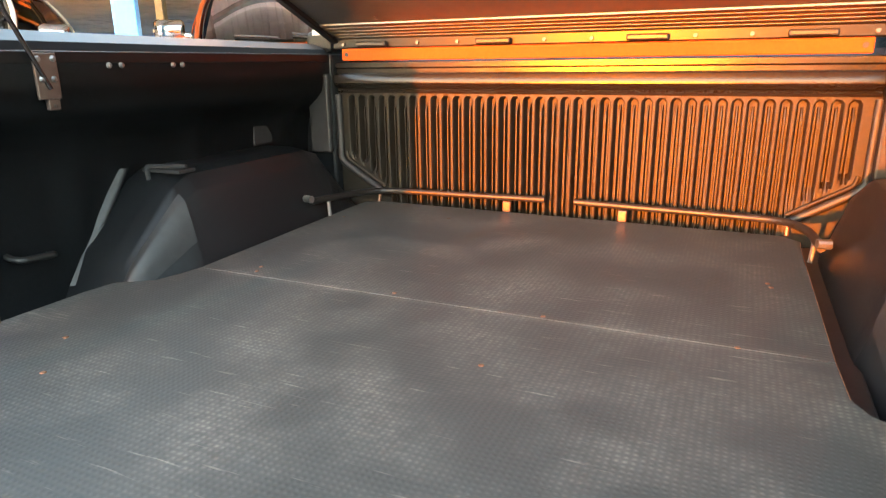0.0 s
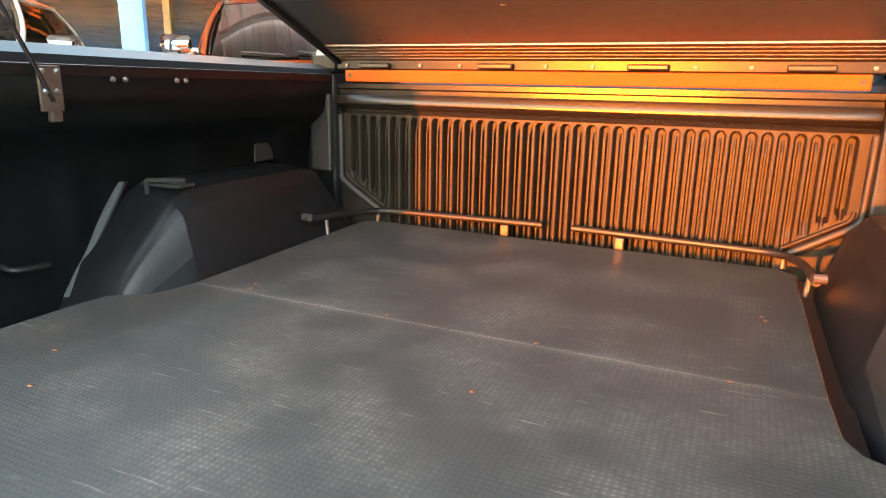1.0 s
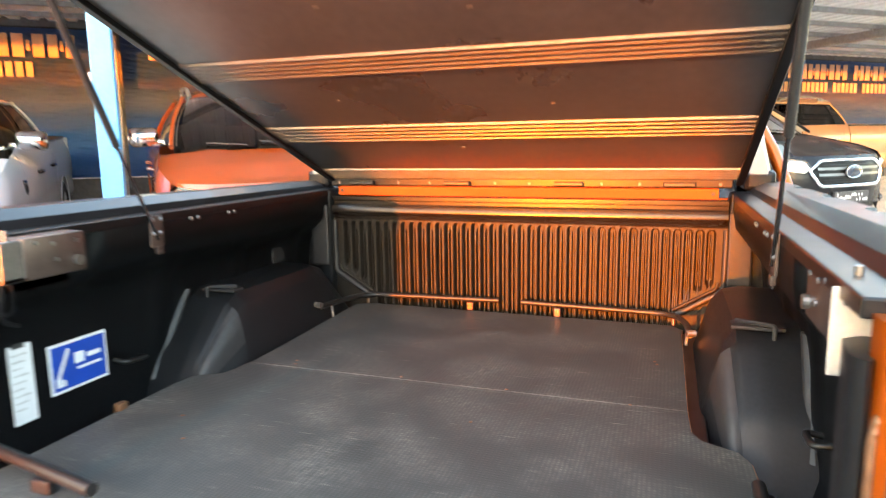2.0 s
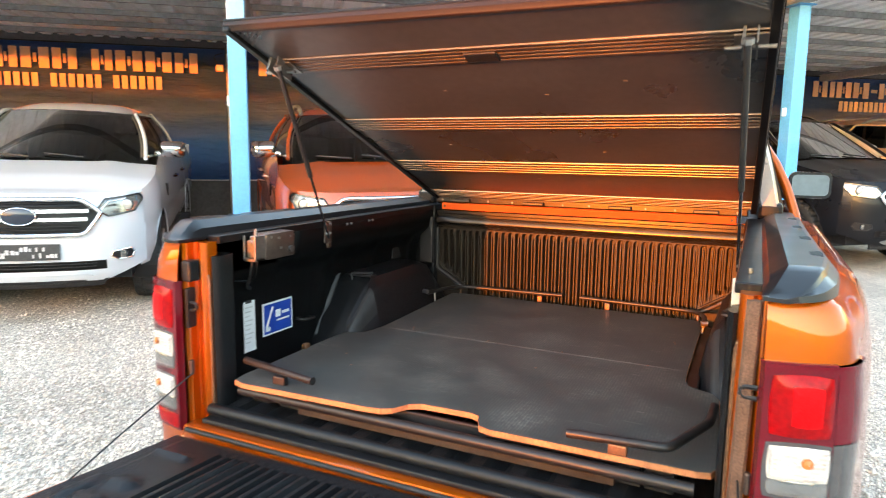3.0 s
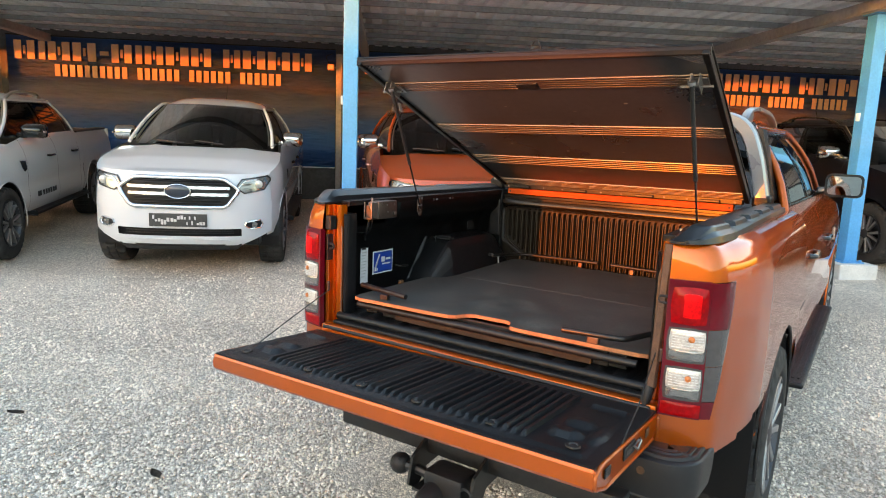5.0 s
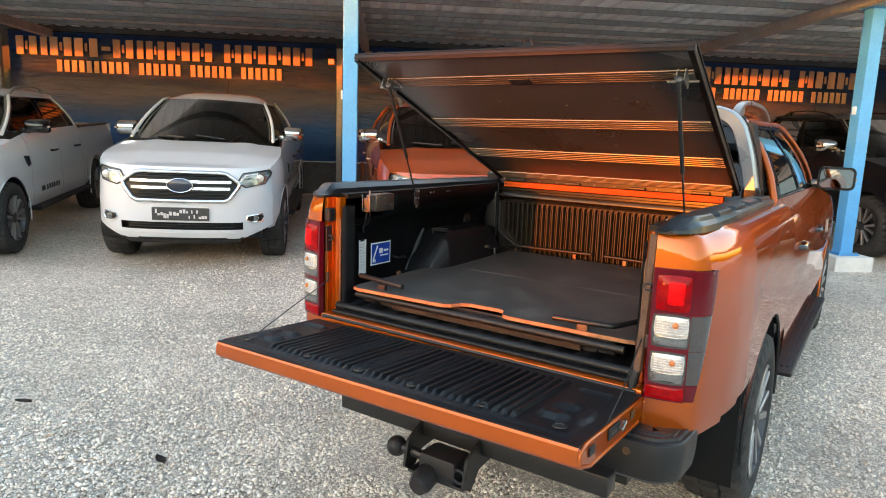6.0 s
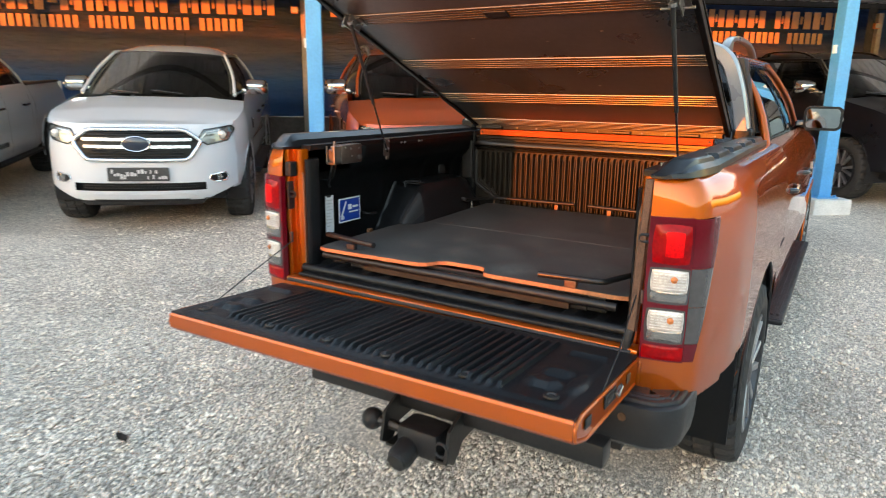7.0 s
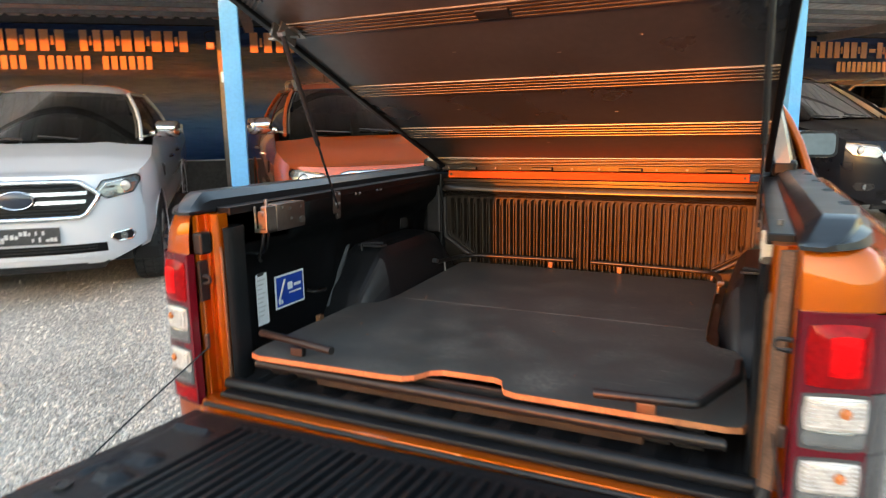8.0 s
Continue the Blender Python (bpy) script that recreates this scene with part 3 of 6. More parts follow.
# ---- wheels ----
def wheel(parent, x, y, z, side, rim_mat=ALLOY, radius=0.388, width=0.255):
    """A road wheel; side +1 shows its face towards +x."""
    m = pose(x, y, z) @ Matrix.Diagonal((side, 1, 1, 1))
    w = new("wheel")
    w.parent = parent
    bm = bmesh.new()
    half, seg = width / 2, 60
    prof = [(-half * 0.72, radius * 0.62), (-half * 0.98, radius * 0.72), (-half * 1.0, radius * 0.84), (-half * 0.92, radius * 0.955), (-half * 0.78, radius * 0.985),
            (-half * 0.36, radius), (-half * 0.30, radius * 0.975), (-half * 0.24, radius), (half * 0.24, radius), (half * 0.30, radius * 0.975), (half * 0.36, radius),
            (half * 0.78, radius * 0.985), (half * 0.92, radius * 0.955), (half * 1.0, radius * 0.84), (half * 0.98, radius * 0.72), (half * 0.72, radius * 0.62)]
    rings = []
    for i, (px, pr) in enumerate(prof):
        ring = []
        for k in range(seg * 2):
            cut = 0.955 if (k % 4 == 0 and pr > radius * 0.95) else 1.0
            t = math.pi * k / seg + (0.02 if i % 2 else 0)
            ring.append(bm.verts.new(m @ Vector((px, pr * cut * math.cos(t), pr * cut * math.sin(t)))))
        rings.append(ring)
    for p, q in zip(rings, rings[1:]):
        for k in range(seg * 2):
            bm.faces.new((p[k], p[(k + 1) % (seg * 2)], q[(k + 1) % (seg * 2)], q[k]))
    bmesh.ops.recalc_face_normals(bm, faces=bm.faces)
    part("tyre", bm, RUBBER, w, smooth=40)
    bm = bmesh.new()
    lathe(bm, [(-half * 0.7, radius * 0.615), (-half * 0.6, radius * 0.56), (half * 0.5, radius * 0.57), (half * 0.86, radius * 0.605), (half * 0.97, radius * 0.625), (half * 0.95, radius * 0.65), (half * 0.72, radius * 0.64)], m, 40)
    part("rim", bm, DARK_ALLOY, w, smooth=40)
    bm = bmesh.new()
    lathe(bm, [(half * 0.1, 0.001), (half * 0.1, radius * 0.56)], m, 40)
    part("brake_disc", bm, DARK_ALLOY, w)
    for k in range(6):
        for off in (-1, 1):
            # a tapered spoke that splits from its twin towards the rim
            bm = bmesh.new()
            vs = box(bm, half * 0.60, half * 0.86, -0.5, 0.5, 0, 1, 0.0)
            for v in vs:
                t = v.co.z
                mid, wide = off * (0.020 + 0.052 * t), 0.030 + 0.012 * t
                if v.co.x > half * 0.7:
                    wide *= 0.8
                v.co = Vector((v.co.x + half * 0.10 * t, mid + v.co.y * wide, radius * (0.13 + 0.475 * t)))
            bmesh.ops.bevel(bm, geom=bm.edges[:], offset=0.003, segments=1, affect="EDGES")
            bmesh.ops.transform(bm, matrix=m @ Matrix.Rotation(2 * math.pi * k / 6, 4, "X"), verts=bm.verts)
            bmesh.ops.recalc_face_normals(bm, faces=bm.faces)
            part("spoke", bm, rim_mat, w)
    bm = bmesh.new()
    lathe(bm, [(half * 0.3, radius * 0.2), (half * 0.84, radius * 0.17), (half * 0.90, radius * 0.1), (half * 0.90, 0.001)], m, 24)
    part("hub", bm, DARK_ALLOY, w, smooth=40)
    return w


# ---- a double-cab pickup: cab, doors, bonnet and nose; y from the tailgate (0) to the bumper (5.2) ----
def interp(x, xs, ys):
    return float(np.interp(x, xs, ys))


def top_z(y):
    return interp(y, [1.5, 3.5, 4.0, 4.6, 4.95], [1.290, 1.280, 1.222, 1.135, 1.05])


def flank_x(y, z):
    w = 0.925 - 0.085 * max(0.0, (y - 4.4) / 0.47) ** 2
    lean = 0.88 * max(0.0, z - 0.95) ** 2 + 0.32 * max(0.0, 0.56 - z) + 0.010 * math.exp(-((z - 0.74) / 0.05) ** 2)
    return w - lean


def nose(x, z, off=0.0):
    ax = min(abs(x), 0.9)
    y = 5.2 - 0.10 * (ax / 0.9) ** 2 - 0.34 * (ax / 0.9) ** 5 + interp(z, [0.28, 0.34, 0.42, 0.52, 0.66, 0.82, 0.98, 1.065], [-0.13, -0.05, -0.015, 0.0, 0.0, -0.015, -0.05, -0.10])
    return Vector((x, y + off, z))


def greenhouse(a, v, side, inset=0.0):
    b = Vector((0.762 + 0.055 * min(1.0, a / 0.45) - 0.008 * a, 3.98 - 2.40 * a, 1.278))
    t = Vector((0.585, 3.22 - 1.39 * a, 1.70 - 0.02 * a))
    p = b.lerp(t, v)
    p.x += 0.035 * math.sin(math.pi * v) - inset
    p.x *= side
    return p


def screen(s, v):
    return Vector((s * (0.725 - 0.155 * v), 3.98 - 0.77 * v + (1 - s * s) * (0.17 - 0.05 * v), 1.24 + 0.445 * v + 0.024 * (1 - s * s)))


def outline_sheet(pts, off, n=6):
    """A plate on the nose over an (x, z) outline."""
    bm = bmesh.new()
    c = (sum(p[0] for p in pts) / len(pts), sum(p[1] for p in pts) / len(pts))
    dense = []
    for p, q in zip(pts, pts[1:] + pts[:1]):
        dense += [(p[0] + (q[0] - p[0]) * i / n, p[1] + (q[1] - p[1]) * i / n) for i in range(n)]
    rings = [[bm.verts.new(nose(c[0] + (x - c[0]) * k, c[1] + (z - c[1]) * k, off)) for x, z in dense] for k in (1.0, 0.66, 0.33)]
    mid = bm.verts.new(nose(c[0], c[1], off))
    m = len(dense)
    for p, q in zip(rings, rings[1:]):
        for i in range(m):
            bm.faces.new((p[i], p[(i + 1) % m], q[(i + 1) % m], q[i]))
    for i in range(m):
        bm.faces.new((rings[-1][i], rings[-1][(i + 1) % m], mid))
    edge = [bm.verts.new(nose(x, z, off - 0.03)) for x, z in dense]
    for i in range(m):
        bm.faces.new((edge[i], edge[(i + 1) % m], rings[0][(i + 1) % m], rings[0][i]))
    bmesh.ops.recalc_face_normals(bm, faces=bm.faces)
    return bm


def ring_on_nose(pts, off, r, n=8):
    dense = []
    for p, q in zip(pts, pts[1:] + pts[:1]):
        dense += [nose(p[0] + (q[0] - p[0]) * i / n, p[1] + (q[1] - p[1]) * i / n, off) for i in range(n)]
    return bar(dense + [dense[0], dense[1]], r, 8)


def mirrored(pts):
    return [(-x, z) for x, z in pts][::-1]


def cab_and_nose(p, paint, mirror_cap, dz=0.0, step=True, face=True, rails=True, pane=GLASS, wheels=True, rim=ALLOY):
    """All of the pickup ahead of its load bed, under the thing p. dz lifts it."""
    made = []

    def add(name, bm, mat, label="", smooth=None, parent=None):
        if dz:
            bmesh.ops.translate(bm, vec=(0, 0, dz), verts=bm.verts)
        o = part(name, bm, mat, parent or p, label, smooth)
        made.append(o)
        return o

    def arch(cy, cz, r):
        return lambda y, v: (y - cy) ** 2 + ((0.42 + (top_z(y) - 0.42) * v) - cz) ** 2 < r * r

    for side in (1, -1):
        for name, y0, y1 in (("rear_quarter", 1.58, 1.735), ("rear_door", 1.742, 2.665), ("front_door", 2.672, 3.70), ("front_wing", 3.707, 4.88)):
            bm = bmesh.new()
            n = max(4, int((y1 - y0) / 0.045))

            def flank(y, v):
                z = 0.42 + (top_z(y) - 0.42) * v
                if name == "front_wing":
                    d = Vector((y - 4.28, z - 0.40))
                    if 0.40 < d.length < 0.47:
                        d = d.normalized() * 0.43
                        y, z = 4.28 + d.x, 0.40 + d.y
                return Vector((side * flank_x(y, z), y, z))
            sheet(bm, flank, lin(y0, y1, n), lin(0, 1, 22), arch(4.28, 0.40, 0.43) if name == "front_wing" else None)
            add(name, bm, paint, smooth=50)
        bm = bmesh.new()
        sheet(bm, lambda y, v: Vector((side * (flank_x(y, 0.45 + 0.7 * v) - 0.02), y, 0.45 + 0.7 * v)), lin(1.6, 3.8, 12), lin(0, 1, 8))
        add("door_frame", bm, TRIM)
        add("wheel_arch_lip", bar([(side * (flank_x(4.28 + 0.435 * math.cos(t), 0.6) - 0.005), 4.28 + 0.435 * math.cos(t), 0.40 + 0.435 * math.sin(t)) for t in lin(0.45, math.pi + 0.25, 24)], 0.007, 6), paint, smooth=60)
        bm = bmesh.new()
        sheet(bm, lambda t, x: Vector((side * x, 4.28 + 0.43 * math.cos(t), 0.40 + 0.43 * math.sin(t))), lin(-0.3, math.pi + 0.3, 16), (0.5, 0.9))
        add("wheel_arch_liner", bm, TRIM)
        # greenhouse side: pillars round two windows
        av = [0, 0.05, 0.28, 0.50, 0.545, 0.72, 0.885, 1.0]
        vv = [0, 0.04, 0.2, 0.45, 0.7, 0.90, 1.0]
        bm = bmesh.new()
        sheet(bm, lambda u, v: greenhouse(u, v, side), av, vv, lambda u, v: 0.04 < v < 0.90 and (0.05 < u < 0.50 or 0.545 < u < 0.885))
        bmesh.ops.solidify(bm, geom=bm.faces[:], thickness=0.012)
        add("window_frame", bm, GLOSS, smooth=40)
        for u0, u1, mat_ in ((0.045, 0.505, pane), (0.54, 0.89, DARK_GLASS)):
            bm = bmesh.new()
            sheet(bm, lambda u, v: greenhouse(u, v, side, 0.007), lin(u0, u1, 5), lin(0.03, 0.91, 6))
            add("side_window", bm, mat_, smooth=60)
        bm = bmesh.new()
        sheet(bm, lambda u, v: greenhouse(u, v, side, -0.006), lin(0.0, 1.0, 10), (-0.012, 0.035))
        add("belt_trim", bm, GLOSS)
        # A-pillar and cant rail in body colour
        add("pillar", bar([greenhouse(0, v, side) + Vector((0, 0.005, 0.0)) for v in lin(-0.02, 0.95, 6)] + [greenhouse(u, 0.98, side) for u in lin(0.08, 0.98, 8)] + [greenhouse(1.0, v, side) for v in lin(0.94, -0.14, 6)], 0.019, 8), paint, smooth=60)
        for hy in (1.86, 2.80):
            h = add("door_handle", bar(bend([(side * (flank_x(hy, 1.03) - 0.005), hy, 1.03), (side * (flank_x(hy, 1.03) + 0.028), hy + 0.02, 1.03), (side * (flank_x(hy, 1.03) + 0.028), hy + 0.19, 1.03), (side * (flank_x(hy, 1.03) - 0.005), hy + 0.21, 1.03)], 0.02), 0.014, 8), GLOSS if paint in (WHITE, ORANGE) else CHROME, smooth=60)
        bm = bmesh.new()
        box(bm, 0.79, 0.90, 3.50, 3.57, 1.262, 1.325, 0.014)
        vs = box(bm, 0.842, 1.082, 3.44, 3.60, 1.256, 1.428, 0.045, seg=4)
        for v in vs:
            k = (v.co.y - 3.44) / 0.16
            v.co.z = 1.335 + (v.co.z - 1.335) * (1 - 0.40 * k * k) - 0.02 * (v.co.x - 0.96)
            v.co.x = 0.842 + (v.co.x - 0.842) * (1 - 0.14 * k)
        bmesh.ops.scale(bm, vec=(side, 1, 1), verts=bm.verts)
        bmesh.ops.recalc_face_normals(bm, faces=bm.faces)
        mir = add("door_mirror", bm, mirror_cap, smooth=50)
        bm = bmesh.new()
        round_plate(bm, 0.846, 1.080, 1.262, 1.424, 3.428, 3.446, 0.038)
        bmesh.ops.scale(bm, vec=(side, 1, 1), verts=bm.verts)
        bmesh.ops.recalc_face_normals(bm, faces=bm.faces)
        add("mirror_rim", bm, GLOSS, parent=mir)
        bm = bmesh.new()
        round_plate(bm, 0.862, 1.064, 1.279, 1.408, 3.4235, 3.4275, 0.028)
        bmesh.ops.scale(bm, vec=(side, 1, 1), verts=bm.verts)
        bmesh.ops.recalc_face_normals(bm, faces=bm.faces)
        add("mirror_glass", bm, MIRROR, parent=mir)
        add("turn_lamp", bx(min(side * 1.070, side * 1.084), max(side * 1.070, side * 1.084), 3.47, 3.55, 1.325, 1.350, 0.005), CLEAR_LENS, parent=mir)
        if step:
            bm = bmesh.new()
            box(bm, side * 0.80, side * 0.98, 1.62, 3.72, 0.395, 0.425, 0.012)
            for k in range(5):
                x = side * (0.845 + 0.026 * k)
                box(bm, x - 0.006, x + 0.006, 1.70, 3.64, 0.425, 0.431)
            bmesh.ops.recalc_face_normals(bm, faces=bm.faces)
            st = add("running_board", bm, TRIM, "ribbed black plastic side step")
            for sy in (1.8, 2.7, 3.5):
                add("step_bracket", bx(min(side * 0.62, side * 0.82), max(side * 0.62, side * 0.82), sy, sy + 0.06, 0.40, 0.44), TRIM, parent=st)
        if rails:
            bm = bmesh.new()
            def rail(t, q):
                y, x = 1.90 + 1.28 * t, side * 0.53
                top = max(1.702, 1.70 + 0.110 * (1 - abs(2 * t - 0.86) ** 3.2 if t > 0.1 else (1 - 0.66 ** 3.2) * (t / 0.1) ** 0.5))
                low = top - 0.026 if 0.12 < t < 0.92 else 1.69
                return Vector((x + (0.020, 0.026, 0.026, 0.018, -0.018, -0.026, -0.026, -0.020)[q] * 0.8, y, (low, low + 0.004, top - 0.006, top, top, top - 0.006, low + 0.004, low)[q]))
            ts = [0, 0.01, 0.03, 0.06, 0.10, 0.115, 0.125] + lin(0.17, 0.87, 12) + [0.915, 0.925, 0.96, 1.0]
            g = [[bm.verts.new(rail(t, q)) for q in range(8)] for t in ts]
            for p0, p1 in zip(g, g[1:]):
                for q in range(8):
                    bm.faces.new((p0[q], p0[(q + 1) % 8], p1[(q + 1) % 8], p1[q]))
            bm.faces.new(g[0]), bm.faces.new(g[-1][::-1])
            bmesh.ops.recalc_face_normals(bm, faces=bm.faces)
            add("roof_rail", bm, HOOP if paint is not BRONZE else GLOSS, "satin grey roof rail", 45)
        if face:
            add("air_vent", outline_flank(side), GLOSS)
    # roof, screens
    bm = bmesh.new()
    sheet(bm, lambda s, t: Vector((s * 0.60, (3.215 + 0.12 * (1 - s * s)) * (1 - t) + 1.80 * t, 1.682 + 0.026 * (1 - s * s) + 0.080 * (1 - s ** 6) * (1 - (1 - min(1.0, t / 0.4)) ** 2) * (1 - 0.5 * max(0.0, t - 0.6)))), lin(-1, 1, 25), lin(0, 1, 21))
    add("roof", bm, paint, smooth=60)
    add("aerial", bar([(0.05, 1.95, 1.78), (0.05, 1.86, 1.98)], [0.006, 0.002], 6), GLOSS)
    bm = bmesh.new()
    sheet(bm, screen, lin(-0.985, 0.985, 15), lin(0.015, 0.985, 8))
    add("windscreen", bm, pane, smooth=60)
    bm = bmesh.new()
    sheet(bm, lambda s, v: Vector((s * (0.80 - 0.2 * v), 1.60 + 0.21 * v, 1.20 + 0.50 * v)), (-1, -0.93, -0.5, 0, 0.5, 0.93, 1), (0, 0.15, 0.3, 0.5, 0.75, 0.9, 1), lambda s, v: abs(s) < 0.93 and 0.15 < v < 0.9)
    bmesh.ops.solidify(bm, geom=bm.faces[:], thickness=-0.02)
    add("cab_back", bm, GLOSS if paint is ORANGE else paint, smooth=40)
    bm = bmesh.new()
    sheet(bm, lambda s, v: Vector((s * (0.80 - 0.2 * v), 1.612 + 0.21 * v, 1.20 + 0.50 * v)), (-0.94, 0.94), (0.1, 0.93))
    add("rear_window", bm, DARK_GLASS)
    bm = bmesh.new()
    box(bm, -0.86, 0.86, 1.585, 1.60, 0.45, 1.22)
    add("cab_wall", bm, paint)
    # bonnet
    bm = bmesh.new()

    def bonnet(s, v):
        yf = 5.105 - 0.09 * s * s - 0.16 * abs(s) ** 5
        y = 3.985 + 0.13 * (1 - s * s) + (yf - 3.985 - 0.13 * (1 - s * s)) * v
        z = top_z(min(y, 4.95)) - 0.012 + 0.055 * (1 - s * s) * (1 - 0.45 * v) + 0.014 * math.exp(-((abs(s) - 0.55) / 0.12) ** 2) * (1 - v * 0.6)
        return Vector((s * (flank_x(min(y, 4.95), top_z(min(y, 4.95))) - 0.004), y, z - 0.03 * max(0, v - 0.9) * 10 * 0.5))
    sheet(bm, bonnet, lin(-1, 1, 33), lin(0, 1, 22))
    add("bonnet", bm, paint, smooth=60)
    bm = bmesh.new()
    sheet(bm, lambda s, v: Vector((s * 0.80, 3.93 + 0.14 * (1 - s * s) + 0.10 * v, 1.195 + 0.02 * (1 - s * s))), lin(-1, 1, 9), (0, 1))
    add("scuttle", bm, TRIM)
    for s0 in (-0.35, 0.25):
        add("wiper", bar([screen(s0 + k * 0.11, 0.02 + 0.015 * k) + Vector((0, 0.015, 0.012)) for k in range(5)], 0.008, 6), TRIM)
    # cabin
    bm = bmesh.new()
    box(bm, -0.78, 0.78, 1.66, 4.0, 0.70, 0.74)
    box(bm, -0.78, 0.78, 3.55, 3.98, 0.95, 1.16, 0.05)
    add("dashboard", bm, INTERIOR, smooth=40)
    for sx in (-0.38, 0.38):
        bm = bmesh.new()
        box(bm, sx - 0.24, sx + 0.24, 2.55, 3.05, 0.80, 0.98, 0.05)
        box(bm, sx - 0.23, sx + 0.23, 2.42, 2.58, 0.95, 1.45, 0.06)
        box(bm, sx - 0.13, sx + 0.13, 2.42, 2.52, 1.47, 1.63, 0.04)
        add("seat", bm, INTERIOR, smooth=40)
    bm = bmesh.new()
    box(bm, -0.65, 0.65, 1.78, 1.95, 0.95, 1.42, 0.06)
    add("seat", bm, INTERIOR, smooth=40)
    add("steering_wheel", bar([(-0.38 + 0.185 * math.cos(t), 3.42 - 0.07 * math.sin(t), 1.14 + 0.17 * math.sin(t)) for t in lin(0, 2 * math.pi, 28)], 0.015, 8), INTERIOR, smooth=60)
    for side in (1, -1):
        bm = bmesh.new()
        sheet(bm, lambda u, v: greenhouse(u, v, side, 0.045), (0.0, 0.055), lin(0, 1, 5))
        add("pillar_trim", bm, BEIGE)
        bm = bmesh.new()
        sheet(bm, lambda u, v: greenhouse(u, v, side, 0.05), (0.50, 0.55), lin(0, 1, 5))
        add("pillar_trim", bm, BEIGE)
    # nose
    bm = bmesh.new()
    sheet(bm, lambda x, z: nose(x, max(z, 0.35 + 0.42 * max(0.0, abs(x) - 0.57))), lin(-0.842, 0.842, 45), [0.35, 0.365, 0.38, 0.40, 0.42, 0.447, 0.470, 0.495, 0.522, 0.55, 0.58, 0.64, 0.70, 0.76, 0.82, 0.88, 0.94, 1.0, 1.055], lambda x, z: abs(x) < 0.56 and 0.45 < z < 0.52)
    add("front_bumper", bm, paint, smooth=60)
    bm = bmesh.new()
    sheet(bm, lambda x, z: nose(x, z, -0.05), lin(-0.62, 0.62, 9), (0.40, 0.56))
    add("air_intake", bm, TRIM)
    for z in (0.47, 0.495):
        add("intake_bar", bar([nose(x, z, -0.02) for x in lin(-0.5, 0.5, 9)], 0.005, 6), TRIM)
    add("skid_strip", outline_sheet([(-0.44, 0.418), (0.44, 0.418), (0.50, 0.392), (0.44, 0.365), (-0.44, 0.365), (-0.50, 0.392)], 0.012), paint if paint is WHITE else ALLOY, smooth=40)
    add("lower_lip", outline_sheet([(-0.58, 0.362), (0.58, 0.362), (0.52, 0.29), (-0.52, 0.29)], 0.004), TRIM)
    right = [(0.37, 1.008), (0.43, 0.996), (0.525, 0.925), (0.545, 0.898), (0.533, 0.866), (0.455, 0.758), (0.41, 0.735)]
    hexa = right + [(-x, z) for x, z in right[::-1]]
    grille = add("grille", outline_sheet(hexa, 0.006, 3), LID_SKIN, "black grille in a chrome surround")
    add("grille_surround", ring_on_nose(hexa, 0.012, 0.021, 4), CHROME, smooth=60, parent=grille)
    for z, w in ((0.922, 0.47), (0.858, 0.46)):
        bm = bmesh.new()
        sheet(bm, lambda x, q: nose(x, z + q, 0.022), lin(-w, w, 13), (-0.014, 0.014))
        bmesh.ops.solidify(bm, geom=bm.faces[:], thickness=0.012)
        add("grille_bar", bm, CHROME if paint is WHITE else ALLOY, parent=grille)
    for z in (0.825, 0.80, 0.775, 0.958, 0.982):
        add("grille_slat", bar([nose(x, z, 0.010) for x in lin(-0.40, 0.40, 9)], 0.005, 6), LID_SKIN, parent=grille)
    bm = bmesh.new()
    lathe(bm, [(0.0, 0.068), (0.012, 0.066), (0.02, 0.055), (0.022, 0.001)], Matrix.Translation(nose(0, 0.887, 0.03)) @ pose(0, 0, 0, 0, 0, 90) @ Matrix.Diagonal((1, 1.75, 1, 1)), 28)
    badge = add("badge", bm, BADGE, "plain dark oval badge with a chrome rim", 40, grille)
    add("badge_rim", bar([nose(0, 0.887, 0.045) + Vector((0.118 * math.cos(t), 0, 0.067 * math.sin(t))) for t in lin(0, 2 * math.pi, 32)], 0.006, 6), CHROME, smooth=60, parent=grille)
    lamp = [(0.525, 0.925), (0.575, 1.005), (0.80, 1.03), (0.832, 1.0), (0.775, 0.90), (0.60, 0.872)]
    fog = [(0.62, 0.585), (0.745, 0.60), (0.765, 0.56), (0.745, 0.52), (0.65, 0.52), (0.61, 0.55)]
    for side in (1, -1):
        pts = lamp if side == 1 else mirrored(lamp)
        h = add("headlight", outline_sheet(pts, 0.008), LAMP, "clear headlight with a round projector", 40)
        add("headlight_rim", ring_on_nose(pts, 0.010, 0.007), GLOSS, parent=h)
        bm = bmesh.new()
        lathe(bm, [(0.0, 0.042), (0.015, 0.04), (0.024, 0.03), (0.028, 0.001)], Matrix.Translation(nose(side * 0.725, 0.955, 0.008)) @ pose(0, 0, 0, 0, 0, 90), 20)
        add("projector", bm, CLEAR_LENS, smooth=40, parent=h)
        add("projector_ring", bar([nose(side * 0.725, 0.955, 0.012) + Vector((0.046 * math.cos(t), 0, 0.046 * math.sin(t))) for t in lin(0, 2 * math.pi, 20)], 0.005, 6), GLOSS, parent=h)
        add("light_strip", bar([nose(side * x, z, 0.012) for x, z in ((0.55, 0.925), (0.60, 0.985), (0.72, 1.0))], 0.006, 6), WHITE_LABEL, parent=h)
        pts = fog if side == 1 else mirrored(fog)
        f = add("fog_light", outline_sheet(pts, 0.006), TRIM, "round fog light in a dark bezel")
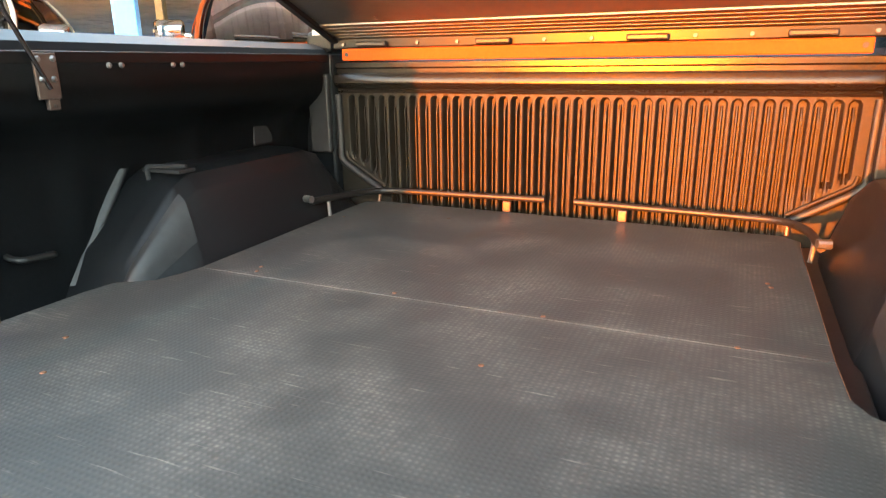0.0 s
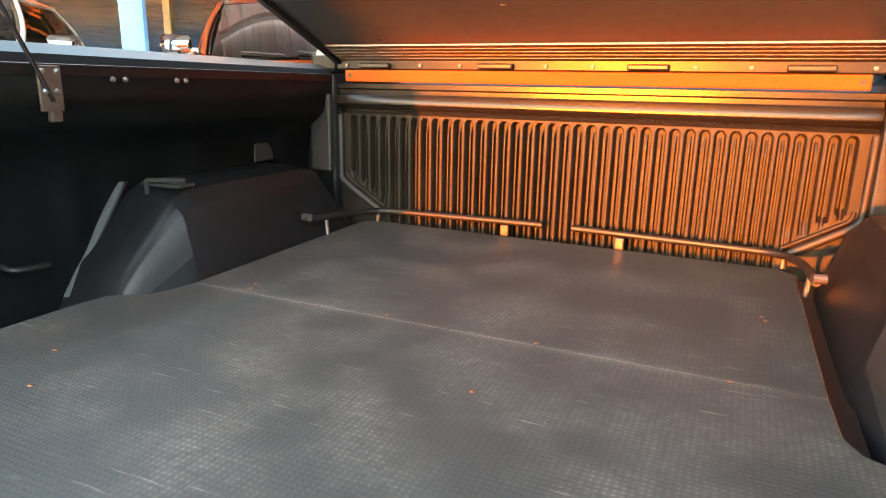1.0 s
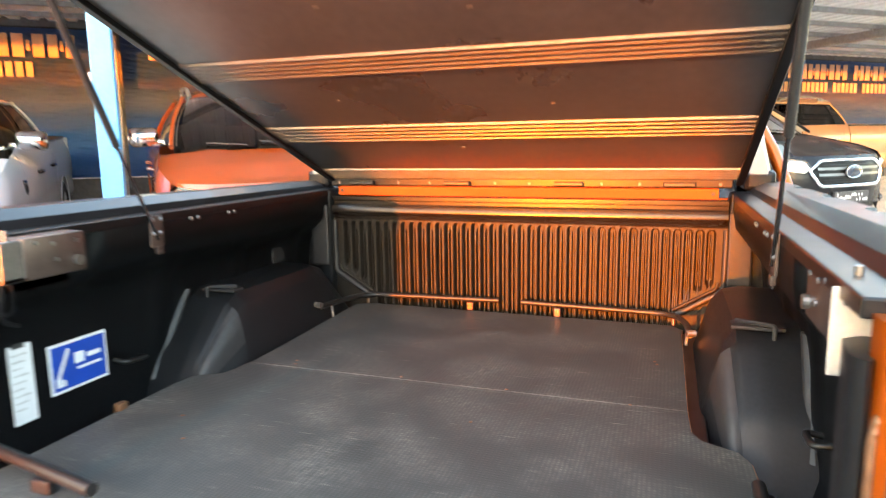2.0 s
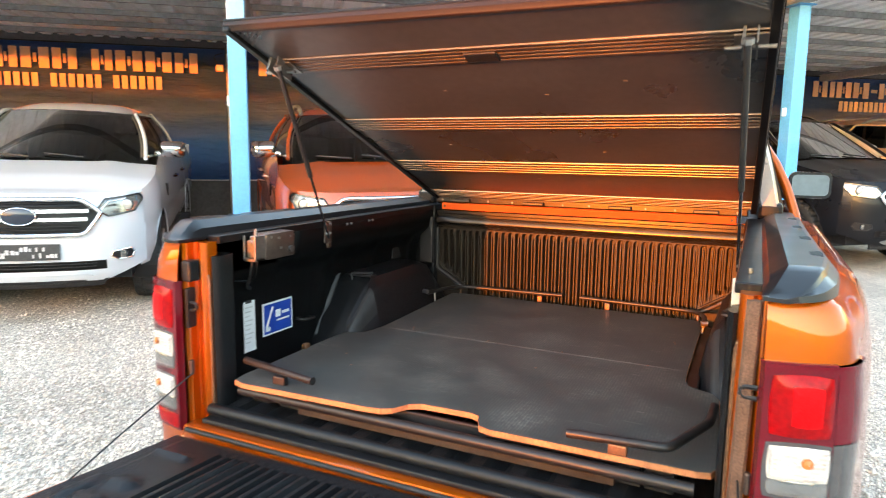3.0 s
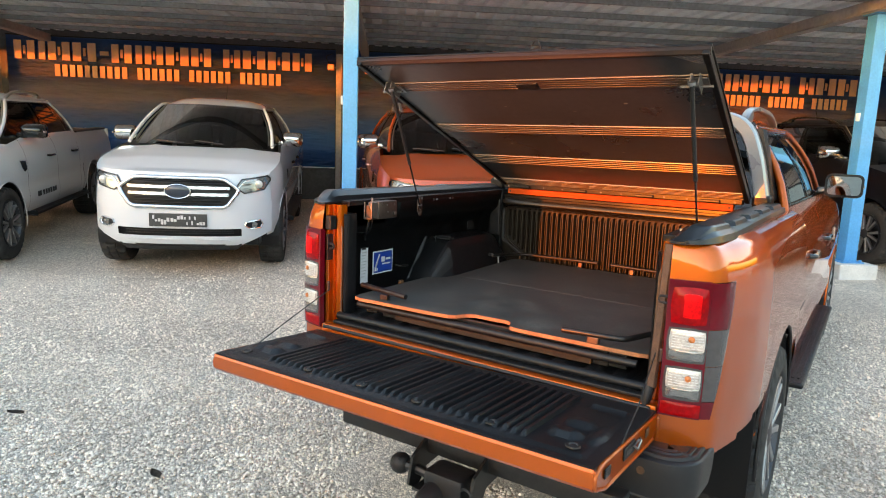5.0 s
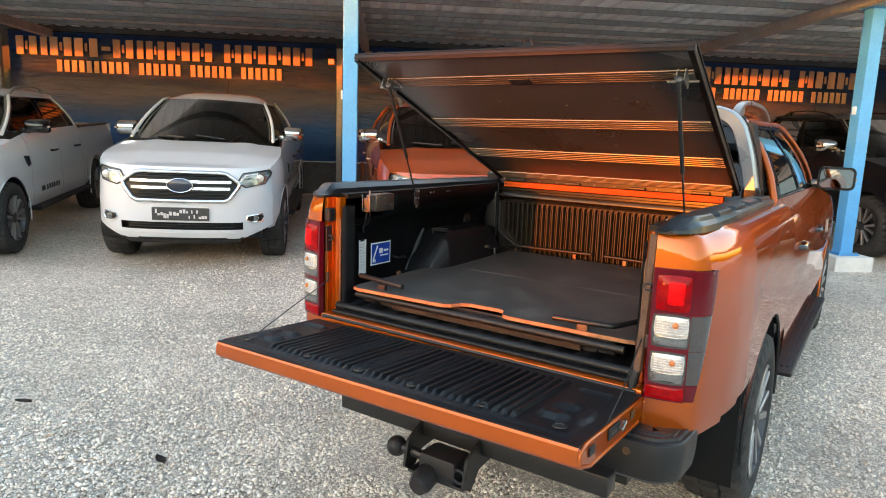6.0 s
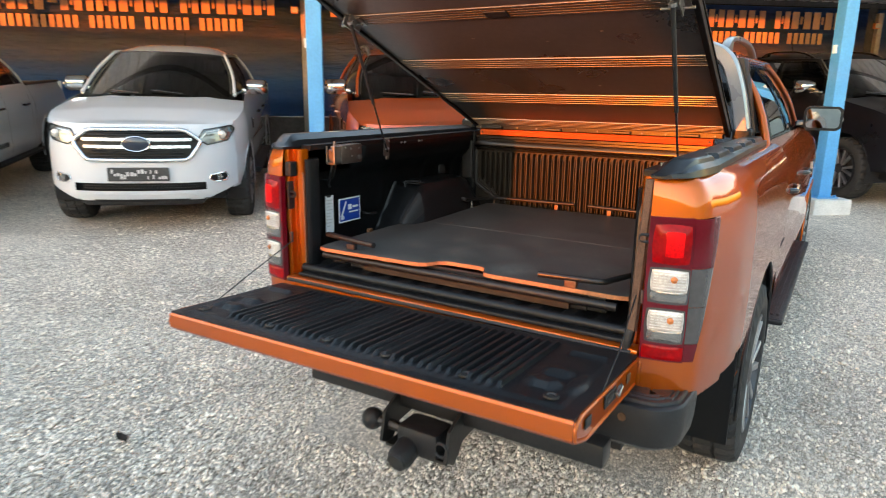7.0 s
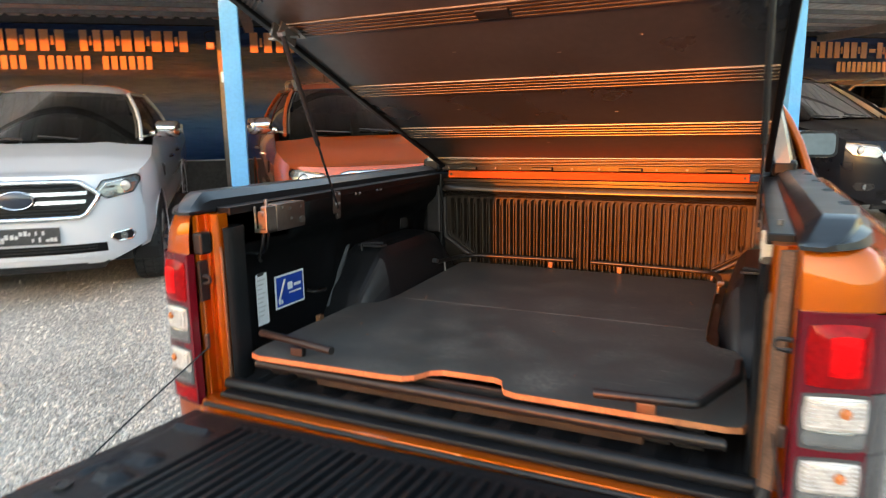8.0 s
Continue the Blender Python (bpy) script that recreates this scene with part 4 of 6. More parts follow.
        add("fog_rim", ring_on_nose(pts, 0.008, 0.007), CHROME if paint is not BRONZE else TRIM, parent=f)
        bm = bmesh.new()
        lathe(bm, [(0.0, 0.032), (0.012, 0.03), (0.016, 0.001)], Matrix.Translation(nose(side * 0.69, 0.557, 0.008)) @ pose(0, 0, 0, 0, 0, 90), 18)
        add("fog_lens", bm, LAMP, smooth=40, parent=f)
    pl = add("number_plate", bx(-0.265, 0.265, 5.195, 5.222, 0.545, 0.67, 0.004), PLATE_DARK, "dark plate with plain grey bars")
    rng = random.Random(7)
    x = -0.245
    while x < 0.235:
        w = rng.uniform(0.012, 0.03)
        if abs(x) > 0.075 or rng.random() < 0.5:
            z = 0.565 + rng.choice((0.0, 0.028, 0.052))
            add("plate_bar", bx(x, x + w, 5.2225, 5.2255, z, min(0.655, z + rng.uniform(0.018, 0.05))), PLATE_LIGHT, parent=pl)
        x += w + rng.uniform(0.004, 0.012)
    bm = bmesh.new()
    box(bm, -0.72, 0.72, 0.3, 4.9, 0.32, 0.52)
    add("underbody", bm, TRIM)
    if wheels:
        for side in (1, -1):
            wheel(p, side * 0.80, 4.28, 0.388 + dz, side, rim)
    return made


def outline_flank(side):
    """The vent behind the front wheel arch."""
    bm = bmesh.new()
    pts = [(3.76, 1.02), (3.90, 1.03), (3.86, 0.95), (3.80, 0.90), (3.74, 0.93)]
    o = [bm.verts.new((side * (flank_x(y, z) + 0.010), y, z)) for y, z in pts]
    i = [bm.verts.new((side * (flank_x(y, z) - 0.01), y, z)) for y, z in pts]
    bm.faces.new(o)
    for k in range(5):
        bm.faces.new((i[k], i[(k + 1) % 5], o[(k + 1) % 5], o[k]))
    bmesh.ops.recalc_face_normals(bm, faces=bm.faces)
    return bm


def parked_pickup(label, paint, cap, along, depth, turn=0.0, rails=True, lean=0.0, rim=ALLOY, group="pickups under the canopy"):
    """A whole parked pickup, nose outwards."""
    at = yard(along, depth)
    m = on_ground(at.x, at.y, 39.0 + 180 + turn) @ pose(0, 0, 0, 0, lean, 0) @ Matrix.Translation((0, -5.2, 0))
    p = thing("pickup_truck", label, "pickup truck", m, group)
    cab_and_nose(p, paint, cap, rails=rails, rim=rim)
    for side in (1, -1):
        bm = bmesh.new()

        def flank(y, z):
            d = Vector((y - 1.06, z - 0.40))
            if 0.40 < d.length < 0.47:
                d = d.normalized() * 0.43
                y, z = 1.06 + d.x, 0.40 + d.y
            return Vector((side * flank_x(y, z), y, z))
        sheet(bm, flank, lin(0, 1.565, 36), lin(0.45, 1.27, 22), lambda y, z: (y - 1.06) ** 2 + (z - 0.40) ** 2 < 0.43 ** 2)
        part("bed_side", bm, paint, p, smooth=50)
        part("bed_rail", bx(min(side * 0.70, side * 0.86), max(side * 0.70, side * 0.86), 0.0, 1.56, 1.255, 1.285, 0.008), TRIM, p)
        part("wheel_arch_lip", bar([(side * 0.925, 1.06 + 0.435 * math.cos(t), 0.40 + 0.435 * math.sin(t)) for t in lin(-0.25, math.pi + 0.25, 24)], 0.007, 6), paint, p, smooth=60)
        wheel(p, side * 0.80, 1.06, 0.388, side, rim)
    part("tailgate", bx(-0.9, 0.9, -0.02, 0.03, 0.55, 1.27, 0.01), paint, p)
    part("bed_cover", bx(-0.72, 0.72, 0.03, 1.58, 1.24, 1.262, 0.006), TRIM, p, "flat black load bed cover")
    return p


parked_pickup("white double-cab pickup with a chrome grille, parked nose out", WHITE, CHROME, 0.25, 0.0, 4.4, False, -1.3)
left_white = parked_pickup("white double-cab pickup with roof rails and alloy wheels", WHITE, GLOSS, -2.53, -0.16, 8.6)
for k, w in enumerate((0.075, 0.025, 0.05, 0.055, 0.055, 0.05, 0.06, 0.05)):
    y = 3.46 - 0.085 * k
    part("side_decal", bx(-flank_x(y, 0.60) - 0.0045, -flank_x(y, 0.60) - 0.001, y - w, y, 0.575, 0.635), TRIM, left_white)
parked_pickup("red-orange double-cab pickup parked behind the blue post", RUST, CHROME, 3.14, -0.2, 5.0, rim=DARK_ALLOY)
parked_pickup("dark grey double-cab pickup parked beside a blue canopy post", BRONZE, CHROME, 9.15, 0.25, 2.0)
parked_pickup("copper double-cab pickup at the far end of the row", COPPER, COPPER, 10.3, 5.0, -90.0)

# ---- the orange pickup with its open load bed ----
truck = thing("pickup_truck", "orange double-cab pickup with open tailgate and raised bed cover", "pickup truck")


def tpart(name, bm, mat, label="", smooth=None, parent=None):
    return part(name, bm, mat, parent or truck, label, smooth)


def both(name, build, mat, label="", smooth=None, parent=None):
    """The same part on both sides of the truck."""
    out = []
    for side in (1, -1):
        bm = bmesh.new()
        build(bm)
        if side == -1:
            bmesh.ops.scale(bm, vec=(-1, 1, 1), verts=bm.verts)
            bmesh.ops.reverse_faces(bm, faces=bm.faces)
        out.append(tpart(name, bm, mat, label, smooth, parent[0 if side == 1 else 1] if isinstance(parent, (list, tuple)) else parent))
    return out



CORNER = [(0.702, 0.0), (0.748, 0.008), (0.789, 0.018), (0.822, 0.033), (0.845, 0.057), (0.859, 0.094), (0.872, 0.148), (0.890, 0.225), (0.907, 0.32), (0.918, 0.45)]


def plan(s):
    """The outer line of the bed seen from above: round the rear corner (0 to 1), then forward (1 to 2)."""
    if s <= 1:
        t = s * 9
        i = min(8, int(t))
        f = t - i
        p0, p1, p2, p3 = (Vector((*CORNER[max(0, min(9, k))], 0)) for k in (i - 1, i, i + 1, i + 2))
        return 0.5 * (2 * p1 + (p2 - p0) * f + (2 * p0 - 5 * p1 + 4 * p2 - p3) * f * f + (3 * p1 - p0 - 3 * p2 + p3) * f ** 3)
    return Vector((0.92 + 0.005 * (s - 1), 0.45 + 1.11 * (s - 1), 0))


def bed_flank(s, z, off=0.0):
    p, d = plan(s), plan(min(s + 0.01, 2.0)) - plan(max(s - 0.01, 0.0))
    n = Vector((d.y, -d.x, 0)).normalized()
    inset = interp(z, [0.45, 0.58, 0.72, 0.9, 1.12, 1.2, 1.26, 1.30, 1.318], [0.05, 0.012, 0.0, -0.004, 0.0, 0.007, 0.019, 0.044, 0.078])
    return p + n * (off - inset * (0.3 + 0.7 * min(1.0, s / 0.6))) + Vector((0, 0, z))


def flank_cut(s, z):
    p = plan(s)
    return (s > 1 and (p.y - 1.06) ** 2 + (z - 0.42) ** 2 < 0.45 ** 2) or (p.y < 0.62 and z < 0.692 - 0.03 * min(1.0, max(0.0, (p.y - 0.03) / 0.06)) + 0.12 * max(0.0, p.y - 0.1))


def build_flank(bm):
    def pt(s, z):
        p = bed_flank(s, z)
        d = Vector((p.y - 1.06, z - 0.42))
        if s > 1 and 0.42 < d.length < 0.48:
            d = d.normalized() * 0.45
            p.y, p.z = 1.06 + d.x, 0.42 + d.y
        return p
    sheet(bm, pt, lin(0, 1, 22) + lin(1.02, 2.0, 40), [0.47, 0.5, 0.53, 0.56, 0.6, 0.63, 0.65, 0.67, 0.69, 0.71, 0.73] + lin(0.75, 1.16, 16) + [1.19, 1.21, 1.23, 1.25, 1.27, 1.285, 1.30, 1.31, 1.318], flank_cut)


sides = both("bed_side", build_flank, ORANGE, "orange metallic bed side panel", 50)
both("wheel_arch_lip", lambda bm: sweep(bm, [(0.918, 1.06 + 0.452 * math.cos(t), 0.42 + 0.452 * math.sin(t)) for t in lin(-0.1, math.pi + 0.1, 26)], 0.008, 6), TRIM, smooth=60)
both("wheel_arch_liner", lambda bm: sheet(bm, lambda t, x: Vector((x, 1.06 + 0.45 * math.cos(t), 0.42 + 0.45 * math.sin(t))), lin(-0.3, math.pi + 0.3, 16), (0.6, 0.90)), TRIM)
both("mud_flap", lambda bm: box(bm, 0.67, 0.90, 0.60, 0.612, 0.27, 0.74, 0.004), LID_SKIN, "black plastic mud flap")
both("chassis_side", lambda bm: box(bm, 0.55, 0.66, 0.05, 1.6, 0.45, 0.75), TRIM)
tpart("axle", bar([(-0.7, 1.06, 0.39), (0.7, 1.06, 0.39)], 0.05), TRIM)
for side in (1, -1):
    wheel(truck, side * 0.80, 1.06, 0.388 + ground_z(side * 0.8, 1.06), side)

# tail lamps wrap round the corners
LAMP_Z = (0.792, 1.207)


def lamp_patch(bm, s0, s1, z0, z1, off, n=10, depth=0.02, soft=0.0, bulge=0.0):
    """A plate on the rounded corner; s1 may be a pair: its outer edge at the foot and at the head of the lamp."""
    def edge(z):
        return interp(z, LAMP_Z, s1) if isinstance(s1, tuple) else s1
    def pt(u, v):
        a, b = 2 * u - 1, 2 * v - 1
        a, b = a * math.sqrt(1 - soft * b * b / 2), b * math.sqrt(1 - soft * a * a / 2)
        z = z0 + (z1 - z0) * (b + 1) / 2
        return bed_flank(s0 + (edge(z) - s0) * (a + 1) / 2, z, off + bulge * (1 - a ** 4) * (1 - b ** 4))
    m = 5 if not bulge else 9
    g = sheet(bm, pt, lin(0, 1, n), lin(0, 1, m))
    rim = [g[i][0] for i in range(n)] + [g[-1][j] for j in range(1, m)] + [g[i][-1] for i in range(n - 2, -1, -1)] + [g[0][j] for j in range(m - 2, 0, -1)]
    low = [bm.verts.new(v.co + Vector((-0.35, 0.9, 0)).normalized() * depth) for v in rim]
    for k in range(len(rim)):
        bm.faces.new((rim[k], rim[(k + 1) % len(rim)], low[(k + 1) % len(rim)], low[k]))
    bmesh.ops.recalc_face_normals(bm, faces=bm.faces)


lamps = both("tail_lamp", lambda bm: lamp_patch(bm, 0.003, 0.305, *LAMP_Z, 0.008, 14), DEEP_RED, "red and clear wrap-round tail lamp", 50)
for z0, z1, mat_ in ((1.068, LAMP_Z[1] - 0.003, DEEP_RED), (0.958, 1.066, SMOKE_LENS), (0.850, 0.956, SMOKE_LENS), (LAMP_Z[0] + 0.003, 0.848, DEEP_RED)):
    both("side_lens", lambda bm: lamp_patch(bm, 0.307, (0.40, 0.60), z0, z1, 0.008, 12), mat_, smooth=50, parent=lamps)
both("top_rim", lambda bm: lamp_patch(bm, 0.02, 0.54, 1.192, 1.204, 0.009, 14), DEEP_RED, smooth=50, parent=lamps)
both("brake_lens", lambda bm: lamp_patch(bm, 0.035, 0.290, 1.076, 1.188, 0.009, 14, 0.02, 0.28, 0.010), RED_LENS, "bright red brake lens", 50, lamps)
both("brake_core", lambda bm: lamp_patch(bm, 0.105, 0.235, 1.098, 1.170, 0.0175, 10, 0.01, 0.3, 0.004), BRIGHT_RED, smooth=50, parent=lamps)
for z0, z1, name, s1 in ((0.962, 1.068, "turn", 0.29), (0.846, 0.950, "reverse", 0.282)):
    both(name + "_rim", lambda bm: lamp_patch(bm, 0.026, s1 + 0.014, z0, z1, 0.009, 12, 0.02, 0.25, 0.003), SMOKE_LENS, smooth=50, parent=lamps)
    both(name + "_lens", lambda bm: lamp_patch(bm, 0.042, s1, z0 + 0.036, z1 - 0.007, 0.011, 14, 0.02, 0.22, 0.006), CLEAR_LENS, "clear " + name + " lens", 50, lamps)
    both(name + "_foot", lambda bm: lamp_patch(bm, 0.046, s1 - 0.004, z0 + 0.008, z0 + 0.040, 0.0105, 12, 0.02, 0.3, 0.003), LAMP, smooth=50, parent=lamps)
    for k in range(7):
        both("lens_bar", lambda bm: lamp_patch(bm, 0.060, s1 - 0.02, z0 + 0.046 + 0.008 * k, z0 + 0.0470 + 0.008 * k, 0.0172, 8, 0.004), PLATE_LIGHT, parent=lamps)
    for k in range(8):
        both("lens_rib", lambda bm: lamp_patch(bm, 0.055 + 0.029 * k, 0.061 + 0.029 * k, z0 + 0.050, z1 - 0.016, 0.0172, 2, 0.004), CLEAR_LENS, parent=lamps)
both("reflector", lambda bm: lamp_patch(bm, 0.02, 0.30, 0.797, 0.838, 0.009, 12, 0.02, 0.1, 0.004), RED_LENS, "red reflector strip", 50, lamps)
for z in (1.036, 0.918):
    def bulb(bm):
        lathe(bm, [(0, 0.0095), (0.005, 0.0085), (0.009, 0.001)], Matrix.Translation(bed_flank(0.185, z, 0.0178)) @ pose(0, 0, 0, 0, 0, -72), 16)
    both("bulb", bulb, AMBER, smooth=40, parent=lamps)

# rail caps with a sloping rear end and small ridges
NOTCH_STEP, NOTCH_LONG = 0.31, 0.10


def build_cap(bm):
    def section(y, cut):
        k = min(1.0, max(0.0, (y - 0.006) / 0.085))
        crest = 1.316 + 0.045 * k - 0.012 * max(0.0, (y - 0.1) / 1.4)
        out = interp(y, [0.004, 0.015, 0.035, 0.065, 0.11, 0.25], [0.748, 0.766, 0.784, 0.800, 0.814, 0.831]) - 0.012 * min(1.0, y)
        flat = 0.70 + 0.030 * k
        edge, low = out - 0.024 - 0.022 * cut, crest - 0.004 * k - 0.012 * cut
        return [(0.692, 1.310), (0.690, 1.318), (0.700, 1.318 + 0.5 * (crest - 1.316)), (flat, crest), (edge - 0.006, crest), (edge, low), (out - 0.020, low - 0.012 * k * (1 - cut)), (out - 0.004, 1.322 + 0.010 * k), (out, 1.312), (out - 0.02, 1.308)]
    ys = [(y, 0.0) for y in [0.004, 0.008] + lin(0.02, 0.095, 5) + [0.11, 0.14, 0.20, 0.24]]
    for k in range(4):
        y = 0.25 + NOTCH_STEP * k
        ys += [(y, 0.0), (y + 0.022, 1.0), (y + NOTCH_LONG - 0.022, 1.0), (y + NOTCH_LONG, 0.0)]
    ys.append((1.535, 0.0))
    rows = [[bm.verts.new((x, y, z)) for x, z in section(y, c)] for y, c in ys]
    n = len(rows[0])
    for p, q in zip(rows, rows[1:]):
        for i in range(n):
            bm.faces.new((p[i], p[(i + 1) % n], q[(i + 1) % n], q[i]))
    bm.faces.new(rows[0][::-1]), bm.faces.new(rows[-1])
    bmesh.ops.recalc_face_normals(bm, faces=bm.faces)


both("bed_shoulder", lambda bm: sheet(bm, lambda u, v: Vector((0.70 + (bed_flank(u, 1.318).x - 0.698) * v, bed_flank(u, 1.318).y + 0.001, 1.3175 - 0.004 * (1 - v))), [0.35, 0.5, 0.7, 0.9] + lin(1.0, 2.0, 8), (0, 0.5, 1)), ORANGE, smooth=40, parent=sides)
caps = both("rail_cap", build_cap, CAP, "glossy black plastic rail cap with notches", 25)


# grey sports hoop behind the cab
def build_hoop():
    line = bend([(0.716, 1.515, 1.36), (0.672, 1.525, 1.56), (0.598, 1.54, 1.738), (0.0, 1.55, 1.775)], 0.10, 8)
    line = line + [Vector((-p.x, p.y, p.z)) for p in line[:-1][::-1]]
    rows = []
    for i, p in enumerate(line):
        d = (line[min(i + 1, len(line) - 1)] - line[max(i - 1, 0)]).normalized()
        a = d.cross(Vector((0, 1, 0))).normalized()
        w, e = 0.034, 0.055
        rows.append([p + a * (w * u) + Vector((0, e * v, 0)) for u, v in ((1, -0.5), (0.7, -0.9), (-0.7, -0.9), (-1, -0.5), (-1, 0.5), (-0.7, 1), (0.7, 1), (1, 0.5))])
    bm = bmesh.new()
    g = [[bm.verts.new(v) for v in r] for r in rows]
    for p, q in zip(g, g[1:]):
        for i in range(8):
            bm.faces.new((p[i], p[(i + 1) % 8], q[(i + 1) % 8], q[i]))
    bm.faces.new(g[0]), bm.faces.new(g[-1][::-1])
    bmesh.ops.recalc_face_normals(bm, faces=bm.faces)
    return bm


hoop = tpart("sports_hoop", build_hoop(), HOOP, "satin grey sports hoop behind the cab", 50)
both("hoop_foot", lambda bm: box(bm, 0.675, 0.760, 1.465, 1.60, 1.325, 1.385, 0.014), LID_SKIN, "black foot of the hoop", parent=hoop)
both("hoop_fairing", lambda bm: extrude_profile(bm, [(1.555, 1.36), (1.66, 1.36), (1.75, 1.70), (1.60, 1.70)], 0.0, 1.0, lambda u, v, w: Vector((0.715 - 0.28 * (v - 1.36) + 0.05 * w, u, v))), LID_SKIN, "black fairing between the hoop and the cab", parent=hoop)

# painted jambs and inner bed structure
def build_jamb(bm):
    prof = [(0.7005, 0.022), (0.699, 0.026), (0.698, 0.032), (0.695, 0.034), (0.695, 0.058), (0.690, 0.066), (0.684, 0.064), (0.678, 0.056), (0.668, 0.054), (0.660, 0.060), (0.655, 0.070), (0.655, 0.10), (0.70, 0.10), (0.735, 0.10), (0.735, 0.060)]
    extrude_profile(bm, prof, 0.70, 1.307, lambda u, v, w: Vector((u, v, w)))


jambs = both("tailgate_jamb", build_jamb, ORANGE, "orange painted tailgate jamb", 30)
both("striker", lambda bm: sweep(bm, bend([(0.696, 0.030, 1.145), (0.668, 0.034, 1.145), (0.668, 0.034, 1.125), (0.696, 0.030, 1.125)], 0.012), 0.005, 8), TUBE, parent=jambs)
tpart("striker_plate", bx(-0.6995, -0.688, 0.020, 0.052, 1.075, 1.185, 0.004), LINER, parent=jambs[1])
tpart("seal_block", bx(-0.700, -0.668, 0.014, 0.052, 1.205, 1.262, 0.006), LINER, parent=jambs[1])
bm = bmesh.new()
extrude_profile(bm, [(-0.014, 0.002), (-0.009, -0.007), (0.009, -0.007), (0.014, 0.002), (0.014, 0.012), (-0.014, 0.012)], 0, 1, lambda u, v, w: Vector((0.681 - 0.010 * (1 - w) + u, 0.048 - 0.030 * (1 - w) ** 2 + v, 0.86 + 0.44 * w)))
tpart("weather_strip", bm, STRIP, "rough brown weather strip", parent=jambs[0])
bm = bmesh.new()
sweep(bm, [(0.670, 0.018, 0.862), (0.664, 0.010, 0.83), (0.660, 0.004, 0.80)], [0.013, 0.016, 0.010], 10)
tpart("strip_end", bm, TRIM, "dark taped end of the strip", 60, jambs[0])
both("cable_anchor", lambda bm: box(bm, 0.686, 0.6975, 0.022, 0.036, 0.942, 0.985, 0.004), ANOD, parent=jambs)
def build_inner_jamb(bm):
    extrude_profile(bm, [(0.6535, 0.078), (0.647, 0.072), (0.640, 0.080), (0.636, 0.095), (0.642, 0.145), (0.66, 0.16), (0.74, 0.16), (0.74, 0.112), (0.6535, 0.102)], 0.835, 1.268, lambda u, v, w: Vector((u, v, w)))


both("jamb_liner", build_inner_jamb, LINER, "black plastic jamb liner", 30, jambs)
both("cover_rail", lambda bm: box(bm, 0.6445, 0.692, 0.10, 1.46, 1.300, 1.3215, 0.003), LID_SKIN, "black rail under the cover")
both("jamb_seal", lambda bm: sweep(bm, bend([(0.655, 0.069, 0.82), (0.655, 0.069, 1.22), (0.69, 0.066, 1.258)], 0.03), 0.005, 8), RUSTY, parent=jambs)
both("hinge_cup", lambda bm: box(bm, 0.664, 0.712, -0.004, 0.012, 0.705, 0.78, 0.006), ORANGE, parent=jambs)

liner_profile = [(0.650, 1.318), (0.645, 1.311), (0.646, 1.262), (0.652, 1.226), (0.672, 1.204), (0.702, 1.180), (0.723, 1.145), (0.731, 1.09), (0.738, 1.0), (0.740, 0.88), (0.725, 0.845), (0.69, 0.838)]


def build_wall(bm):
    def pt(y, k):
        x, z = liner_profile[k]
        flute = 0.010 * max(0.0, math.sin(y * 21)) ** 3 if 4 < k < 9 and y > 0.56 else 0
        if k < 5 and y < 0.44:
            x = max(x, 0.694 - 0.049 * max(0.0, (y - 0.40) / 0.04))
        return Vector((x - flute, y, z))
    sheet(bm, pt, lin(0.105, 1.47, 90), range(len(liner_profile)))
    bmesh.ops.solidify(bm, geom=bm.faces[:], thickness=0.006)


walls = both("bed_wall_liner", build_wall, LINER, "glossy black plastic bed wall liner", 50)


def build_arch(bm):
    # the box over the wheel: sloping ends, leaning face, rounded edges
    def pt(u, v):
        y = interp(u, [0, 1, 2, 3, 4, 5, 6], [0.60, 0.675, 0.79, 0.83, 1.22, 1.27, 1.43])
        h = interp(u, [0, 1, 2, 3, 4, 5, 6], [0.84, 0.96, 1.075, 1.095, 1.095, 1.08, 0.90])
        h = max(h, 0.841)
        x = interp(v, [0, 1, 2, 3, 4, 5], [0.745, 0.65, 0.612, 0.588, 0.548, 0.535])
        z = interp(v, [0, 1, 2, 3, 4, 5], [h, h, h - 0.008, h - 0.04 * (h - 0.84) / 0.25, 0.84 + (h - 0.84) * 0.25, 0.835])
        # the rear slope leans outwards from the floor
        x += 0.05 * max(0.0, 1 - u / 2.0) * (v / 5)
        return Vector((x, y, z))
    sheet(bm, pt, lin(0, 6, 49), lin(0, 5, 31))


arches = both("wheel_arch_box", build_arch, LINER, "black plastic wheel arch box in the bed", 35)


def on_arch(u, v, out=0.004):
    y = interp(u, [0, 1, 2, 3, 4, 5, 6], [0.60, 0.675, 0.79, 0.83, 1.22, 1.27, 1.43])
    h = interp(u, [0, 1, 2, 3, 4, 5, 6], [0.84, 0.96, 1.075, 1.095, 1.095, 1.08, 0.90])
    x = interp(v, [0, 1, 2, 3, 4, 5], [0.745, 0.65, 0.612, 0.588, 0.548, 0.535]) + 0.05 * max(0.0, 1 - u / 2.0) * (v / 5)
    z = interp(v, [0, 1, 2, 3, 4, 5], [h, h, h - 0.008, h - 0.04 * (h - 0.84) / 0.25, 0.84 + (h - 0.84) * 0.25, 0.835])
    return Vector((x - out, y - out * 0.5, z + out * 0.3))


